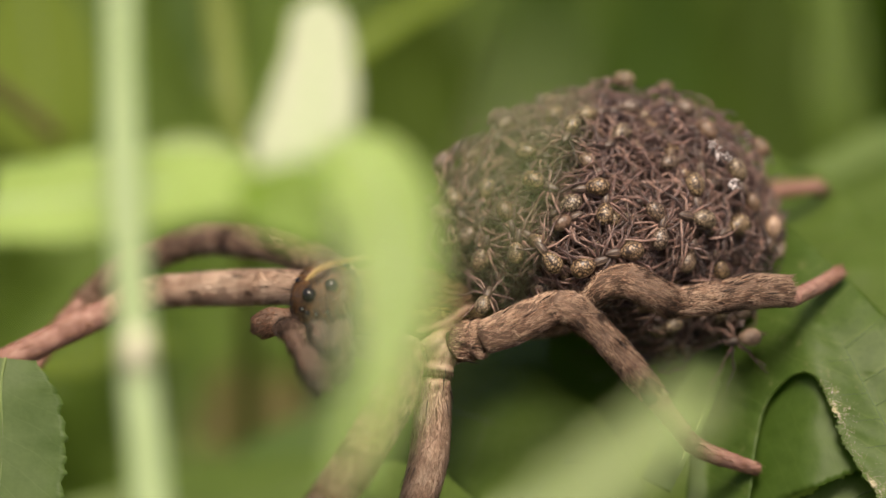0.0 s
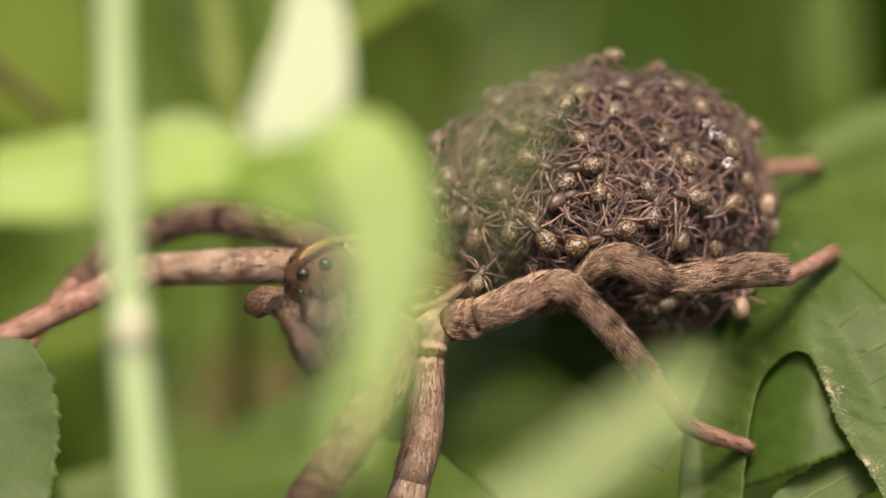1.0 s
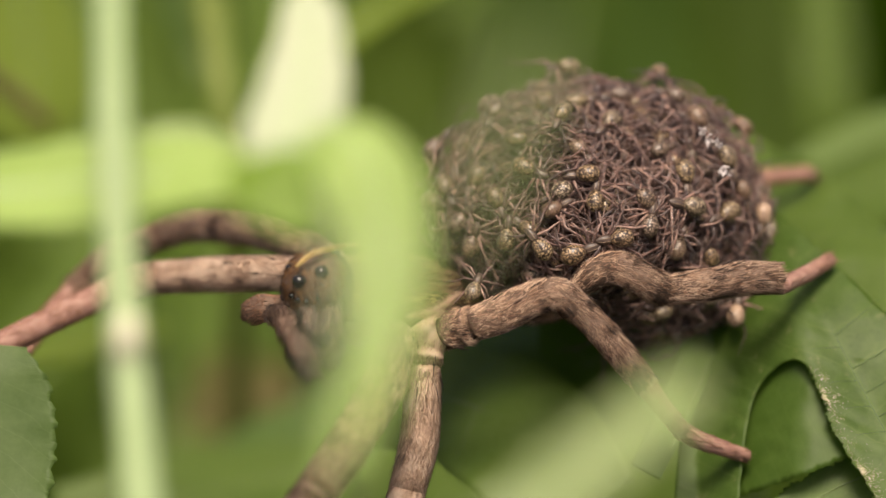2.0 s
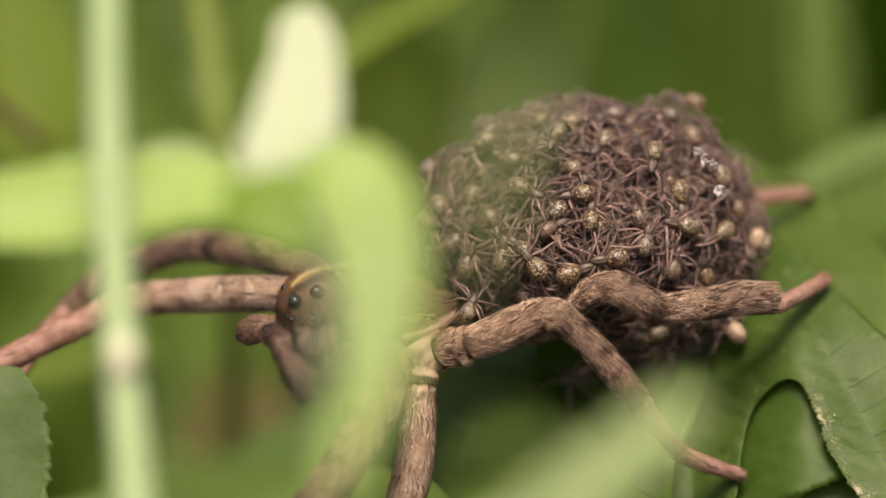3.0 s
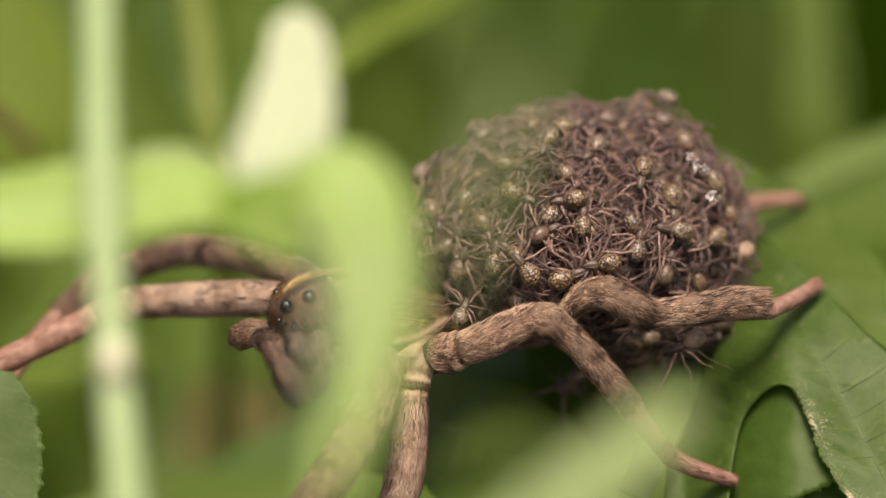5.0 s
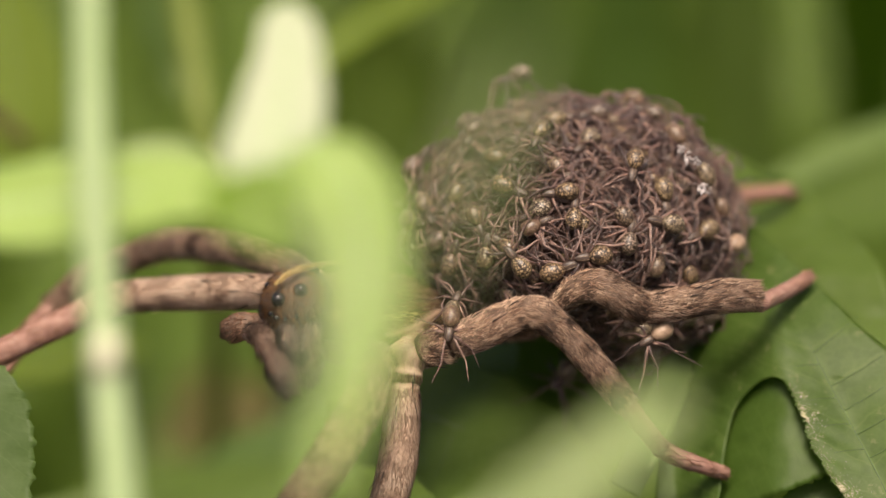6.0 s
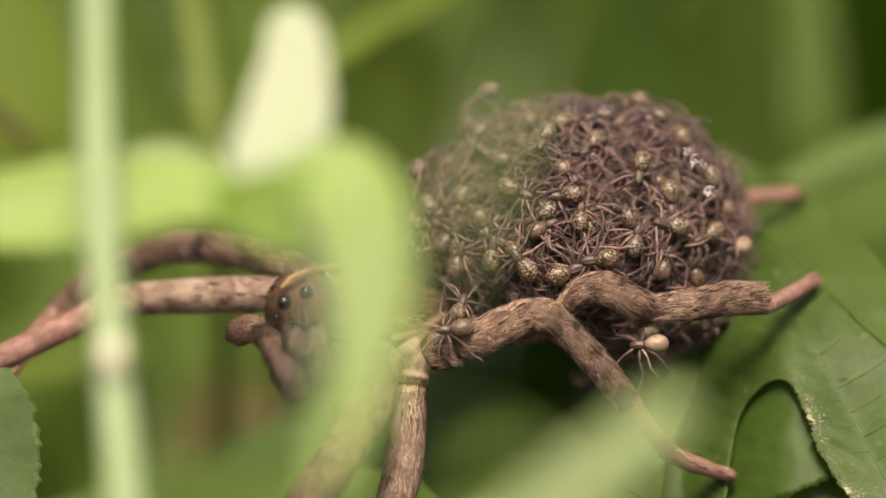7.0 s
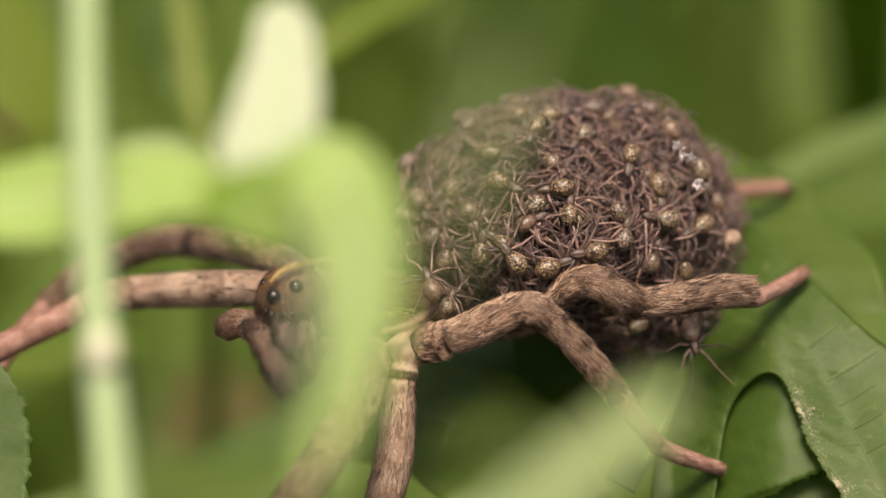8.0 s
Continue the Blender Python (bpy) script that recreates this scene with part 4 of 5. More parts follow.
# ---- the mother spider ----
def build_spider():
    rng = random.Random(11)
    ob = thing("spider", (17.6, -1.9, 287.5), "large brown hairy wolf spider carrying her brood, standing on leaves", "spider")

    # cephalothorax
    head, rear = Vector((-7.2, -2.4, 297.4)), Vector((2.2, 7.5, 293.9))
    along = (head - rear) / 2
    mid = (head + rear) / 2
    up = Vector((0, 0.05, 1)) - along.normalized() * along.normalized().z
    up.normalize()
    across = up.cross(along.normalized())
    bm = bmesh.new()
    blob(bm, mid, (along, across * 3.7, up * 2.3), 36, 26, lambda s: 1 - 0.22 * max(0, s) ** 1.5 + 0.25 * max(0, s) ** 6, 0.03)
    body = part("cephalothorax", bm, SHELL, ob)

    def skin(s, a):
        """A point of the carapace: s along, a round from the top."""
        th = math.acos(max(-1, min(1, s)))
        w = math.sin(th) * (1 - 0.22 * max(0, s) ** 1.5 + 0.25 * max(0, s) ** 6)
        return mid + along * s + (across * 3.7 * math.sin(a) + up * 2.3 * math.cos(a)) * w

    # downy coat and pale bands
    bm = bmesh.new()
    for _ in range(3400):
        s, a = rng.uniform(-0.97, 0.985), rng.uniform(-2.2, 2.2)
        p = skin(s, a)
        q = skin(s - 0.08, a)
        o = (p - mid).normalized()
        t = (q - p).normalized()
        side = t.cross(o)
        pale = abs(a) < 0.2 or 1.25 < abs(a) < 1.45
        tip = p + (t + o * 0.35 + side * rng.uniform(-0.3, 0.3)) * rng.uniform(0.35, 0.75)
        v = [bm.verts.new(p + side * 0.03), bm.verts.new(p - side * 0.03), bm.verts.new(p + o * 0.03), bm.verts.new(tip)]
        for tri in ((0, 2, 3), (2, 1, 3), (1, 0, 3)):
            bm.faces.new([v[i] for i in tri]).material_index = 0 if pale else 1 + (rng.random() < 0.4)
    part("coat", bm, [HAIR_GOLD, HAIR_TAN, HAIR_DARK], body, "short downy hairs with golden bands")

    # eyes: two large, the rest small
    for c, r in (((-7.3, -3.8, 298.6), 0.40), ((-6.1, -3.7, 299.1), 0.40), ((-7.7, -3.9, 297.8), 0.16), ((-7.4, -4.2, 297.7), 0.15), ((-6.9, -4.5, 297.7), 0.13), ((-6.3, -4.6, 297.9), 0.13), ((-7.9, -2.1, 298.8), 0.2), ((-5.4, -1.8, 299.6), 0.28)):
        bm = bmesh.new()
        blob(bm, c, ((r, 0, 0), (0, r, 0), (0, 0, r)), 20, 14)
        part("eye", bm, EYE_BLACK, body, "shiny black eye")

    # front of the head, jaws and palps
    face_c, face_axes = Vector((-6.4, -2.0, 297.6)), (Vector((0.2, -0.3, 2.15)), Vector((1.75, 0.8, 0)), Vector((-0.8, 2.2, 0.2)))
    bm = bmesh.new()
    blob(bm, face_c, face_axes, 24, 18, rough=0.06)
    brow = Vector((-6.9, -3.5, 299.0))

    def face_slot(p, v):
        if (p - brow).length < 2.1:
            return 1 if rng.random() < 0.75 else 3
        return 2 if rng.random() < 0.75 else 3

    fur(bm, face_c, face_axes, 6500, 0.36, rng, face_slot, (0.25, -0.2, -1), 0.02, 0.75)
    part("face", bm, [LEG, HAIR_RUST, HAIR_GREY, HAIR_DARK], body, "hairy grey-brown face with rusty eye rims")
    bm = bmesh.new()
    crest = [(-7.5, -3.7, 299.4), (-7.0, -3.6, 299.8), (-6.3, -3.3, 300.1), (-5.2, -2.7, 300.2), (-3.2, -1.6, 300.0), (-1.1, -0.4, 298.8)]
    fr = tube(bm, crest, [0.05, 0.09, 0.11, 0.11, 0.1], 40, 8, 0.1, 0, 0.6)
    hairs(bm, fr, 420, 0.5, (0, 0, 0), rng, 0.02, 0.2)
    part("head_stripe", bm, [HAIR_GOLD], body, "pale golden stripe along the head")
    bm = bmesh.new()
    crest = [(-1.5, -2.9, 296.2), (-0.4, -2.5, 296.3), (0.5, -1.6, 296.4), (1.4, -0.2, 296.6)]
    fr = tube(bm, crest, [0.015, 0.03, 0.03, 0.015], 30, 6, 0.1, 0, 0.6)
    hairs(bm, fr, 1400, 0.5, (0, 0, 0), rng, 0.008, 1.3)
    part("margin_stripe", bm, [HAIR_PALE], body, "pale golden stripe along the carapace margin")
    for c in ((-6.7, -4.1, 295.8), (-5.6, -4.1, 295.8)):
        bm = bmesh.new()
        c = Vector(c)
        fr = tube(bm, [c + Vector((0, 1.0, 2.2)), c + Vector((0, 0, 0.8)), c - Vector((0.05, 0.4, 0.4)), c - Vector((0.1, 0, 1.9))], [0.4, 0.68, 0.75, 0.4], 14, 12, 0.05)
        hairs(bm, fr, 2200, 0.42, (1, 1, 3), rng, 0.018, 0.6)
        part("jaw", bm, [LEG, HAIR_GREY, HAIR_TAN, HAIR_DARK], body)
    for pts, radii in (([Vector((-9.2, -1.8, 296.0)), Vector((-8.2, -3.1, 296.3)), Vector((-7.55, -4.5, 295.7)), Vector((-7.05, -5.6, 295.0)), Vector((-6.55, -6.0, 294.0))], [0.3, 0.62, 0.72, 0.58, 0.72, 0.62, 0.22]),
                       ([Vector((-7.3, -0.2, 295.99)), Vector((-8.6, -1.0, 296.1)), Vector((-9.5, -1.1, 296.1)), Vector((-10.1, -1.2, 295.85)), Vector((-10.5, -1.2, 295.6))], [0.6, 0.72, 0.8, 0.7, 0.06])):
        bm = bmesh.new()
        fr = tube(bm, pts, radii, 22, 12, 0.06)
        hairs(bm, fr, 3200, 0.22 if pts[0].z < 296 else 0.62, (1, 2, 3), rng, 0.013, 0.4 if pts[0].z < 296 else 0.85)
        part("palp", bm, [LEG, HAIR_TAN if pts[0].z < 296 else HAIR_GREY, HAIR_BROWN, HAIR_DARK], ob)

    # abdomen, hidden by the brood
    bm = bmesh.new()
    x, y, z = BROOD_AXES
    blob(bm, BROOD_CENTRE, (x * 0.82, y * 0.80, z * 0.72), 32, 20, rough=0.08)
    part("abdomen", bm, BROOD_DARK, ob)
    # breastplate and waist that join the limbs
    bm = bmesh.new()
    blob(bm, mid - up * 1.6, (along * 0.8, across * 3.0, up * 1.4), 24, 14, rough=0.05)
    part("breastplate", bm, SHELL, ob)
    bm = bmesh.new()
    tube(bm, [rear + along * 0.3, rear, BROOD_CENTRE], [1.2, 0.8, 1.2], 12, 10)
    part("waist", bm, SHELL, ob)

    # legs: each a femur that carries the further joints
    for joints in LEGS:
        femur = None
        for name, pts, radii, tip in joints:
            bm = bmesh.new()
            length = sum((Vector(b) - Vector(a)).length for a, b in zip(pts, pts[1:]))
            fr = tube(bm, pts, radii, max(8, int(length * (8 if name == "coxa" else 2.6))), 18, 0.06)
            mean = sum(radii) / len(radii)
            seed = rng.uniform(0, 50)
            if tip == 1:
                hairs(bm, fr, int(length * mean * 200), 0.4, (1, 1, 0), rng, 0.02, 0.2)
            else:
                coat(bm, fr, int(length * mean * (1500 if name == "coxa" else 1400)), 0.40, rng, seed, 0.7 if tip == 2 else 0.25)
            hairs(bm, fr, int(length * mean * 12), 0.6, (2, 2, 3), rng, 0.009, 0.7)
            for q in range(int(length * (0.2 if tip == 1 else 1.5))):
                k = rng.randrange(1, len(fr) - 1)
                c, t, u, b, r = fr[k]
                a = rng.uniform(0, math.tau)
                o = u * math.cos(a) + b * math.sin(a)
                tube(bm, [c + o * r * 0.95, c + o * (r + 0.12) + t * 0.45, c + o * (r + 0.22) + t * 0.95], [0.05, 0.012], 4, 4, 0, 3)
            seg = part(name, bm, [(LEG, LEG_TIP, LEG_PALE)[tip], HAIR_TAN, HAIR_PALE, HAIR_DARK, HAIR_CREAM, HAIR_BROWN], femur or ob)
            femur = femur or seg
    return ob


BROOD_CENTRE = Vector((9.3, 9.6, 298.5))
BROOD_AXES = (Vector((9.4, 3.8, 0.4)), Vector((-2.9, 7.8, 0.6)), Vector((-0.4, -0.4, 7.2)))
LEGS = [
    # near side: first, second, third and fourth leg
    [("leg", [(-2.0, -2.7, 295.0), (-2.6, -7.2, 294.0), (-4.3, -10.5, 292.0), (-6.1, -12.7, 290.0)], [1.05, 1.2, 1.2, 1.1], 0), ("patella", [(-6.1, -12.7, 290.0), (-7.1, -13.2, 288.6), (-7.6, -12.7, 286.8)], [1.1, 1.15, 0.95], 0), ("tibia", [(-7.6, -12.7, 286.8), (-8.7, -11.0, 282.4)], [0.95, 0.8], 0)],
    [("leg", [(-0.5, -1.7, 292.9), (-0.6, -2.5, 291.0), (-0.8, -3.4, 288.9), (-1.4, -4.3, 286.6)], [0.92, 1.03, 1.08, 1.0], 2), ("coxa", [(0.5, 0.4, 294.7), (-0.3, -1.0, 294.2), (-0.6, -1.6, 293.1)], [1.0, 1.15, 1.0, 1.14, 0.98, 1.12, 0.85], 2), ("patella", [(-1.4, -4.3, 286.6), (-1.7, -4.7, 285.4), (-1.9, -4.9, 283.8)], [1.0, 1.1, 0.9], 2), ("tibia", [(-1.9, -4.9, 283.8), (-2.7, -2.1, 277.4)], [0.9, 0.75], 2)],
    [("leg", [(2.3, -1.7, 295.4), (3.8, -1.9, 296.1), (5.5, -2.0, 297.0), (6.4, -1.9, 297.2)], [0.95, 1.03, 0.93, 0.84], 0), ("coxa", [(0.2, 0.2, 294.2), (1.2, -1.3, 295.0), (2.1, -1.7, 295.3)], [0.85, 1.1, 0.92, 1.12, 0.9, 1.1, 0.85], 0), ("patella", [(6.3, -1.9, 297.3), (7.1, -2.2, 297.2), (8.1, -2.6, 296.5)], [0.88, 0.92, 0.8], 0), ("tibia", [(8.1, -2.6, 296.6), (9.5, -3.4, 295.3), (10.7, -4.0, 294.0), (11.7, -4.4, 292.8)], [0.78, 0.8, 0.77, 0.66], 0), ("metatarsus", [(11.6, -4.4, 292.9), (12.7, -3.9, 291.3), (13.8, -2.9, 289.6)], [0.6, 0.52, 0.5], 1), ("tarsus", [(13.7, -2.8, 289.6), (15.1, -2.1, 288.6), (17.7, -1.0, 287.3)], [0.52, 0.5, 0.38], 1)],
    [("leg", [(5.1, 6.3, 293.4), (6.5, 4.5, 294.3), (7.4, 2.7, 295.4), (8.1, 1.2, 296.6)], [0.85, 0.9, 0.85, 0.75], 0), ("patella", [(8.0, 1.0, 296.6), (9.1, 0.2, 297.8), (10.4, -0.4, 298.2), (11.8, -0.8, 297.6), (12.9, -0.9, 297.1)], [0.7, 0.85, 0.95, 0.95, 0.85], 0), ("tibia", [(12.7, -0.9, 297.1), (14.9, -0.6, 297.3), (17.2, 0.0, 297.5), (19.3, 0.4, 297.4)], [0.82, 0.9, 0.95, 0.85], 0), ("metatarsus", [(19.4, 0.5, 296.9), (21.3, 3.5, 296.7), (22.5, 4.8, 297.0)], [0.5, 0.46, 0.4], 1), ("tarsus", [(22.5, 4.8, 297.0), (22.8, 5.0, 297.1)], [0.38, 0.25], 1)],
    # far side: first, second and fourth leg
    [("leg", [(-5.3, 5.1, 296.3), (-7.3, 7.4, 296.9), (-10.0, 9.6, 297.2), (-12.6, 11.1, 297.0)], [0.9, 1.05, 1.05, 0.95], 0), ("patella", [(-12.5, 11.1, 297.0), (-14.4, 12.1, 296.7), (-16.1, 12.4, 296.0)], [0.95, 1.0, 0.85], 0), ("tibia", [(-16.1, 12.4, 296.0), (-18.8, 12.0, 294.8), (-21.1, 10.9, 293.2)], [0.85, 0.85, 0.7], 0), ("metatarsus", [(-21.1, 10.9, 293.2), (-22.9, 8.8, 291.6), (-24.6, 5.1, 289.8)], [0.6, 0.55, 0.5], 1), ("tarsus", [(-24.6, 5.1, 289.8), (-26.3, 0.7, 289.1)], [0.45, 0.35], 1)],
    # second far leg: pale skin and hair paint in its brighter light and haze
    [("leg", [(-5.5, 0.9, 296.4), (-7.8, 2.6, 296.8), (-11.4, 4.6, 296.2), (-15.7, 6.4, 295.4)], [0.8, 0.98, 1.02, 0.92], 2), ("patella", [(-15.6, 6.4, 295.4), (-17.0, 6.3, 295.2), (-18.8, 5.6, 294.6)], [0.9, 0.92, 0.8], 2), ("tibia", [(-18.7, 5.6, 294.7), (-22.0, 3.7, 293.6), (-25.7, 1.7, 292.3)], [0.78, 0.75, 0.72], 1), ("metatarsus", [(-25.7, 1.7, 292.3), (-29.2, -0.8, 291.0)], [0.6, 0.45], 1), ("tarsus", [(-29.2, -0.8, 291.0), (-30.7, -2.2, 290.1)], [0.42, 0.3], 1)],
    [("leg", [(3.9, 12.5, 293.2), (10.9, 19.2, 294.5), (16.4, 19.9, 296.5)], [0.9, 1.0, 0.9], 0), ("patella", [(16.4, 19.9, 296.5), (18.0, 19.1, 297.3)], [0.9, 0.85], 0), ("tibia", [(17.8, 20.0, 297.0), (20.4, 19.2, 297.5), (22.7, 18.8, 297.9)], [0.6, 0.5, 0.42], 1), ("metatarsus", [(22.7, 18.8, 297.9), (23.9, 22.0, 296.4)], [0.36, 0.25], 1)],
]
spider = build_spider()


# ---- the brood ----
def young_prototype(variant, stilt=0.0, skin=YOUNG):
    """A spiderling in its own space, x forwards, z away from the brood: abdomen, head, eight legs."""
    rng = random.Random(100 + variant)
    ob = new("spiderling")
    ob.empty_display_size = 0.0005
    ORIGIN[ob.name] = Vector((0, 0, 0))
    bm = bmesh.new()
    blob(bm, (-0.60, 0, 0.42), (Vector((0.68, 0, 0.05)), Vector((0, 0.52, 0)), Vector((-0.04, 0, 0.47))), 18, 12, lambda s: 1 - 0.14 * s)
    part("abdomen", bm, skin, ob, "netted cream and black abdomen" if skin is YOUNG else "plain cream abdomen")
    bm = bmesh.new()
    blob(bm, (0.40, 0, 0.30), (Vector((0.50, 0, 0)), Vector((0, 0.29, 0)), Vector((0, 0, 0.22))), 14, 10, lambda s: 1 - 0.2 * s)
    head = part("cephalothorax", bm, YOUNG_HEAD, ob)
    bm = bmesh.new()
    for y in (-0.10, 0.10):
        tube(bm, [(0.04, y, 0.48), (0.40, y, 0.525), (0.74, y * 0.8, 0.45)], [0.012, 0.018, 0.012], 6, 5)
    part("stripes", bm, YOUNG_LINE, head, "pale head stripes")
    for side in (-1, 1):
        for k, (fan, reach) in enumerate(((58, 1.0), (20, 0.95), (-22, 0.9), (-58, 1.15))):
            a = radians(fan + rng.uniform(-24, 24))
            way = Vector((math.sin(a), side * math.cos(a), 0))
            root = Vector((0.56 - 0.17 * k, side * 0.22, 0.24))
            lift, drop = rng.uniform(-0.2, 0.25), rng.uniform(0.35, 0.9)
            knee = root + way * 0.68 * reach + Vector((0, 0, lift))
            shin = root + way * 1.3 * reach + Vector((rng.uniform(-0.2, 0.2), rng.uniform(-0.2, 0.2), lift - drop * 0.6 - stilt * 0.45))
            foot = root + way * 2.3 * reach + Vector((rng.uniform(-0.4, 0.4), rng.uniform(-0.4, 0.4), -drop - stilt))
            bm = bmesh.new()
            bend = [root, root.lerp(knee, 0.45), root.lerp(knee, 0.93), knee.lerp(shin, 0.1), knee.lerp(shin, 0.55), knee.lerp(shin, 0.95),
                    shin.lerp(foot, 0.1), shin.lerp(foot, 0.55), foot]
            fr = tube(bm, bend, [0.056, 0.085, 0.066, 0.055, 0.064, 0.048, 0.037, 0.026, 0.011], 17, 7)
            hairs(bm, fr, 16, 0.24, (0, 0, 0), rng, 0.012, 0.8)
            part("leg", bm, YOUNG_LEG, ob)
    return ob


def on_brood(vx, vy, vz, spin, lift=0.0):
    """A pose on the brood's surface towards (vx, vy, vz), turned by spin about the outward way."""
    v = Vector((vx, vy, vz)).normalized()
    x, y, z = BROOD_AXES
    local = Matrix((x, y, z)).transposed()
    w = local.inverted() @ v
    # the mass sags towards its rear and is tucked up behind the waist
    rear = min(1.0, max(0.0, (v.x + 0.1) / 0.45))
    p = v / w.length * (1 + (0.46 * rear - 0.28) * max(0.0, -v.z))
    n = (local.inverted().transposed() @ w).normalized()
    side = Vector((0, 0, 1)).cross(n)
    side = side.normalized() if side.length > 0.05 else Vector((1, 0, 0))
    over = n.cross(side)
    a = radians(spin)
    ahead = side * math.cos(a) + over * math.sin(a)
    m = Matrix((ahead, n.cross(ahead), n)).transposed().to_4x4()
    lump = 0.9 * noise.noise(v * 1.9 + Vector((3, 1, 5)))
    m.translation = (BROOD_CENTRE + p + n * (lift + lump)) * MM
    return m


def perch(place, out, ahead):
    """A pose at a place (mm) with the back turned to out and the head to ahead."""
    n = Vector(out).normalized()
    a = Vector(ahead)
    a = (a - n * a.dot(n)).normalized()
    m = Matrix((a, n.cross(a), n)).transposed().to_4x4()
    m.translation = Vector(place) * MM
    return m


# outward way, heading and lift of the young ones that sit on top
SEATS_A = [
    (-0.278, -0.576, 0.769, -102, 0.45),
    (-0.080, -0.302, 0.950, 29, 0.20),
    (-0.419, -0.772, 0.478, -16, 0.30),
    (-0.156, -0.854, 0.496, -176, 0.40),
    (-0.032, -0.913, 0.407, 82, 0.15),
    (0.582, -0.711, 0.394, -100, 0.20),
    (0.530, -0.802, 0.274, 160, 0.30),
    (0.055, -0.992, 0.115, -176, 0.45),
    (-0.379, -0.920, 0.098, 133, 0.45),
    (-0.533, -0.835, 0.136, 91, 0.35),
    (-0.256, -0.915, 0.311, 28, 0.00),
    (0.338, -0.911, 0.237, 67, 0.10),
    (0.051, -0.551, 0.833, -138, 0.10),
    (0.497, -0.577, 0.649, 8, 0.00),
    (-0.109, -0.993, 0.051, 18, 0.10),
    (-0.470, -0.865, 0.176, 152, 0.10),
    (0.522, -0.850, 0.065, 60, 0.10),
    (0.693, -0.720, -0.032, 106, 0.10),
]
SEATS_B = [
    (-0.917, 0.058, 0.394, 110, 0.30),
    (-0.847, -0.476, 0.236, -35, 0.20),
    (-0.883, -0.439, 0.164, 6, 0.35),
    (-0.678, -0.275, 0.681, -57, 0.30),
    (-0.585, -0.771, 0.251, -58, 0.35),
    (-0.740, -0.587, 0.330, -90, 0.10),
    (-0.687, -0.724, 0.071, 80, 0.30),
    (-0.364, 0.345, 0.865, 139, 0.20),
    (0.727, -0.230, 0.647, -101, 0.10),
    (0.123, -0.181, 0.976, 175, 0.30),
    (-0.097, -0.755, 0.649, -49, -0.10),
    (0.833, -0.403, 0.380, -94, 0.10),
    (0.901, -0.393, 0.182, -85, 0.10),
    (0.758, -0.635, 0.149, -169, 0.10),
    (-0.484, -0.583, 0.652, 0, 0.00),
    (-0.746, -0.646, 0.161, 57, 0.10),
    (0.349, -0.892, 0.289, -62, -0.10),
    (-0.313, -0.877, 0.364, -149, -0.10),
    (0.105, -0.994, -0.037, -12, 0.00),
]
SEATS_C = [
    (0.504, -0.053, 0.862, 103, 0.10),
    (-0.651, 0.249, 0.717, 131, 0.10),
    (0.500, -0.750, -0.450, 30, -0.35),
    (0.300, -0.800, -0.500, 150, -0.35),
    (0.680, -0.600, -0.420, -80, -0.30),
    (0.100, -0.800, -0.600, 60, -0.30),
    (0.760, -0.500, -0.400, 200, -0.35),
    (-0.100, -0.820, -0.550, -40, -0.40),
    (0.420, -0.680, -0.600, 100, -0.30),
    (0.600, -0.500, -0.620, -150, -0.30),
]


def build_brood():
    rng = random.Random(21)
    protos = [young_prototype(k) for k in range(6)]
    label = "tiny brown spiderling clinging to its mother's back"
    for p in protos:
        tagged(p, label, "spiderling", "brood on the mother's back")
    taken, poses = [], []
    for vx, vy, vz, spin, rise in SEATS_A + SEATS_B + SEATS_C:
        poses.append((on_brood(vx, vy, vz, spin, rise - 0.06), 1.02 + rng.uniform(-0.12, 0.1)))
        taken.append((Vector((vx, vy, vz)).normalized(), 1))
    tries = 0
    while len(poses) < 285 and tries < 20000:
        tries += 1
        v = Vector((rng.gauss(0, 1), rng.gauss(-0.35, 1), rng.gauss(0.15, 1))).normalized()
        if v.z < -0.9 or any((v - q).length < (0.14 if top else 0.11) for q, top in taken):
            continue
        taken.append((v, 0))
        m = on_brood(*v, rng.uniform(0, 360), rng.uniform(-1.3, -0.75))
        m = m @ pose(0, 0, 0, rng.uniform(-30, 30), rng.uniform(-35, 25), 0)
        poses.append((m, rng.uniform(0.8, 1.05)))
    # one in the corner between the legs and the brood
    poses.append((perch((2.4, -0.5, 297.4), (0.1, -0.7, 0.7), (0.35, 0.55, 0.75)) @ pose(0, 0, -0.0004), 0.85))
    made = []
    for k, (m, size) in enumerate(poses):
        proto = protos[k % 6]
        ob = proto if k < 6 else copy_thing(proto, m)
        ob.matrix_basis = m
        ob.scale = (size, size, size)
        made.append(ob)
    return made


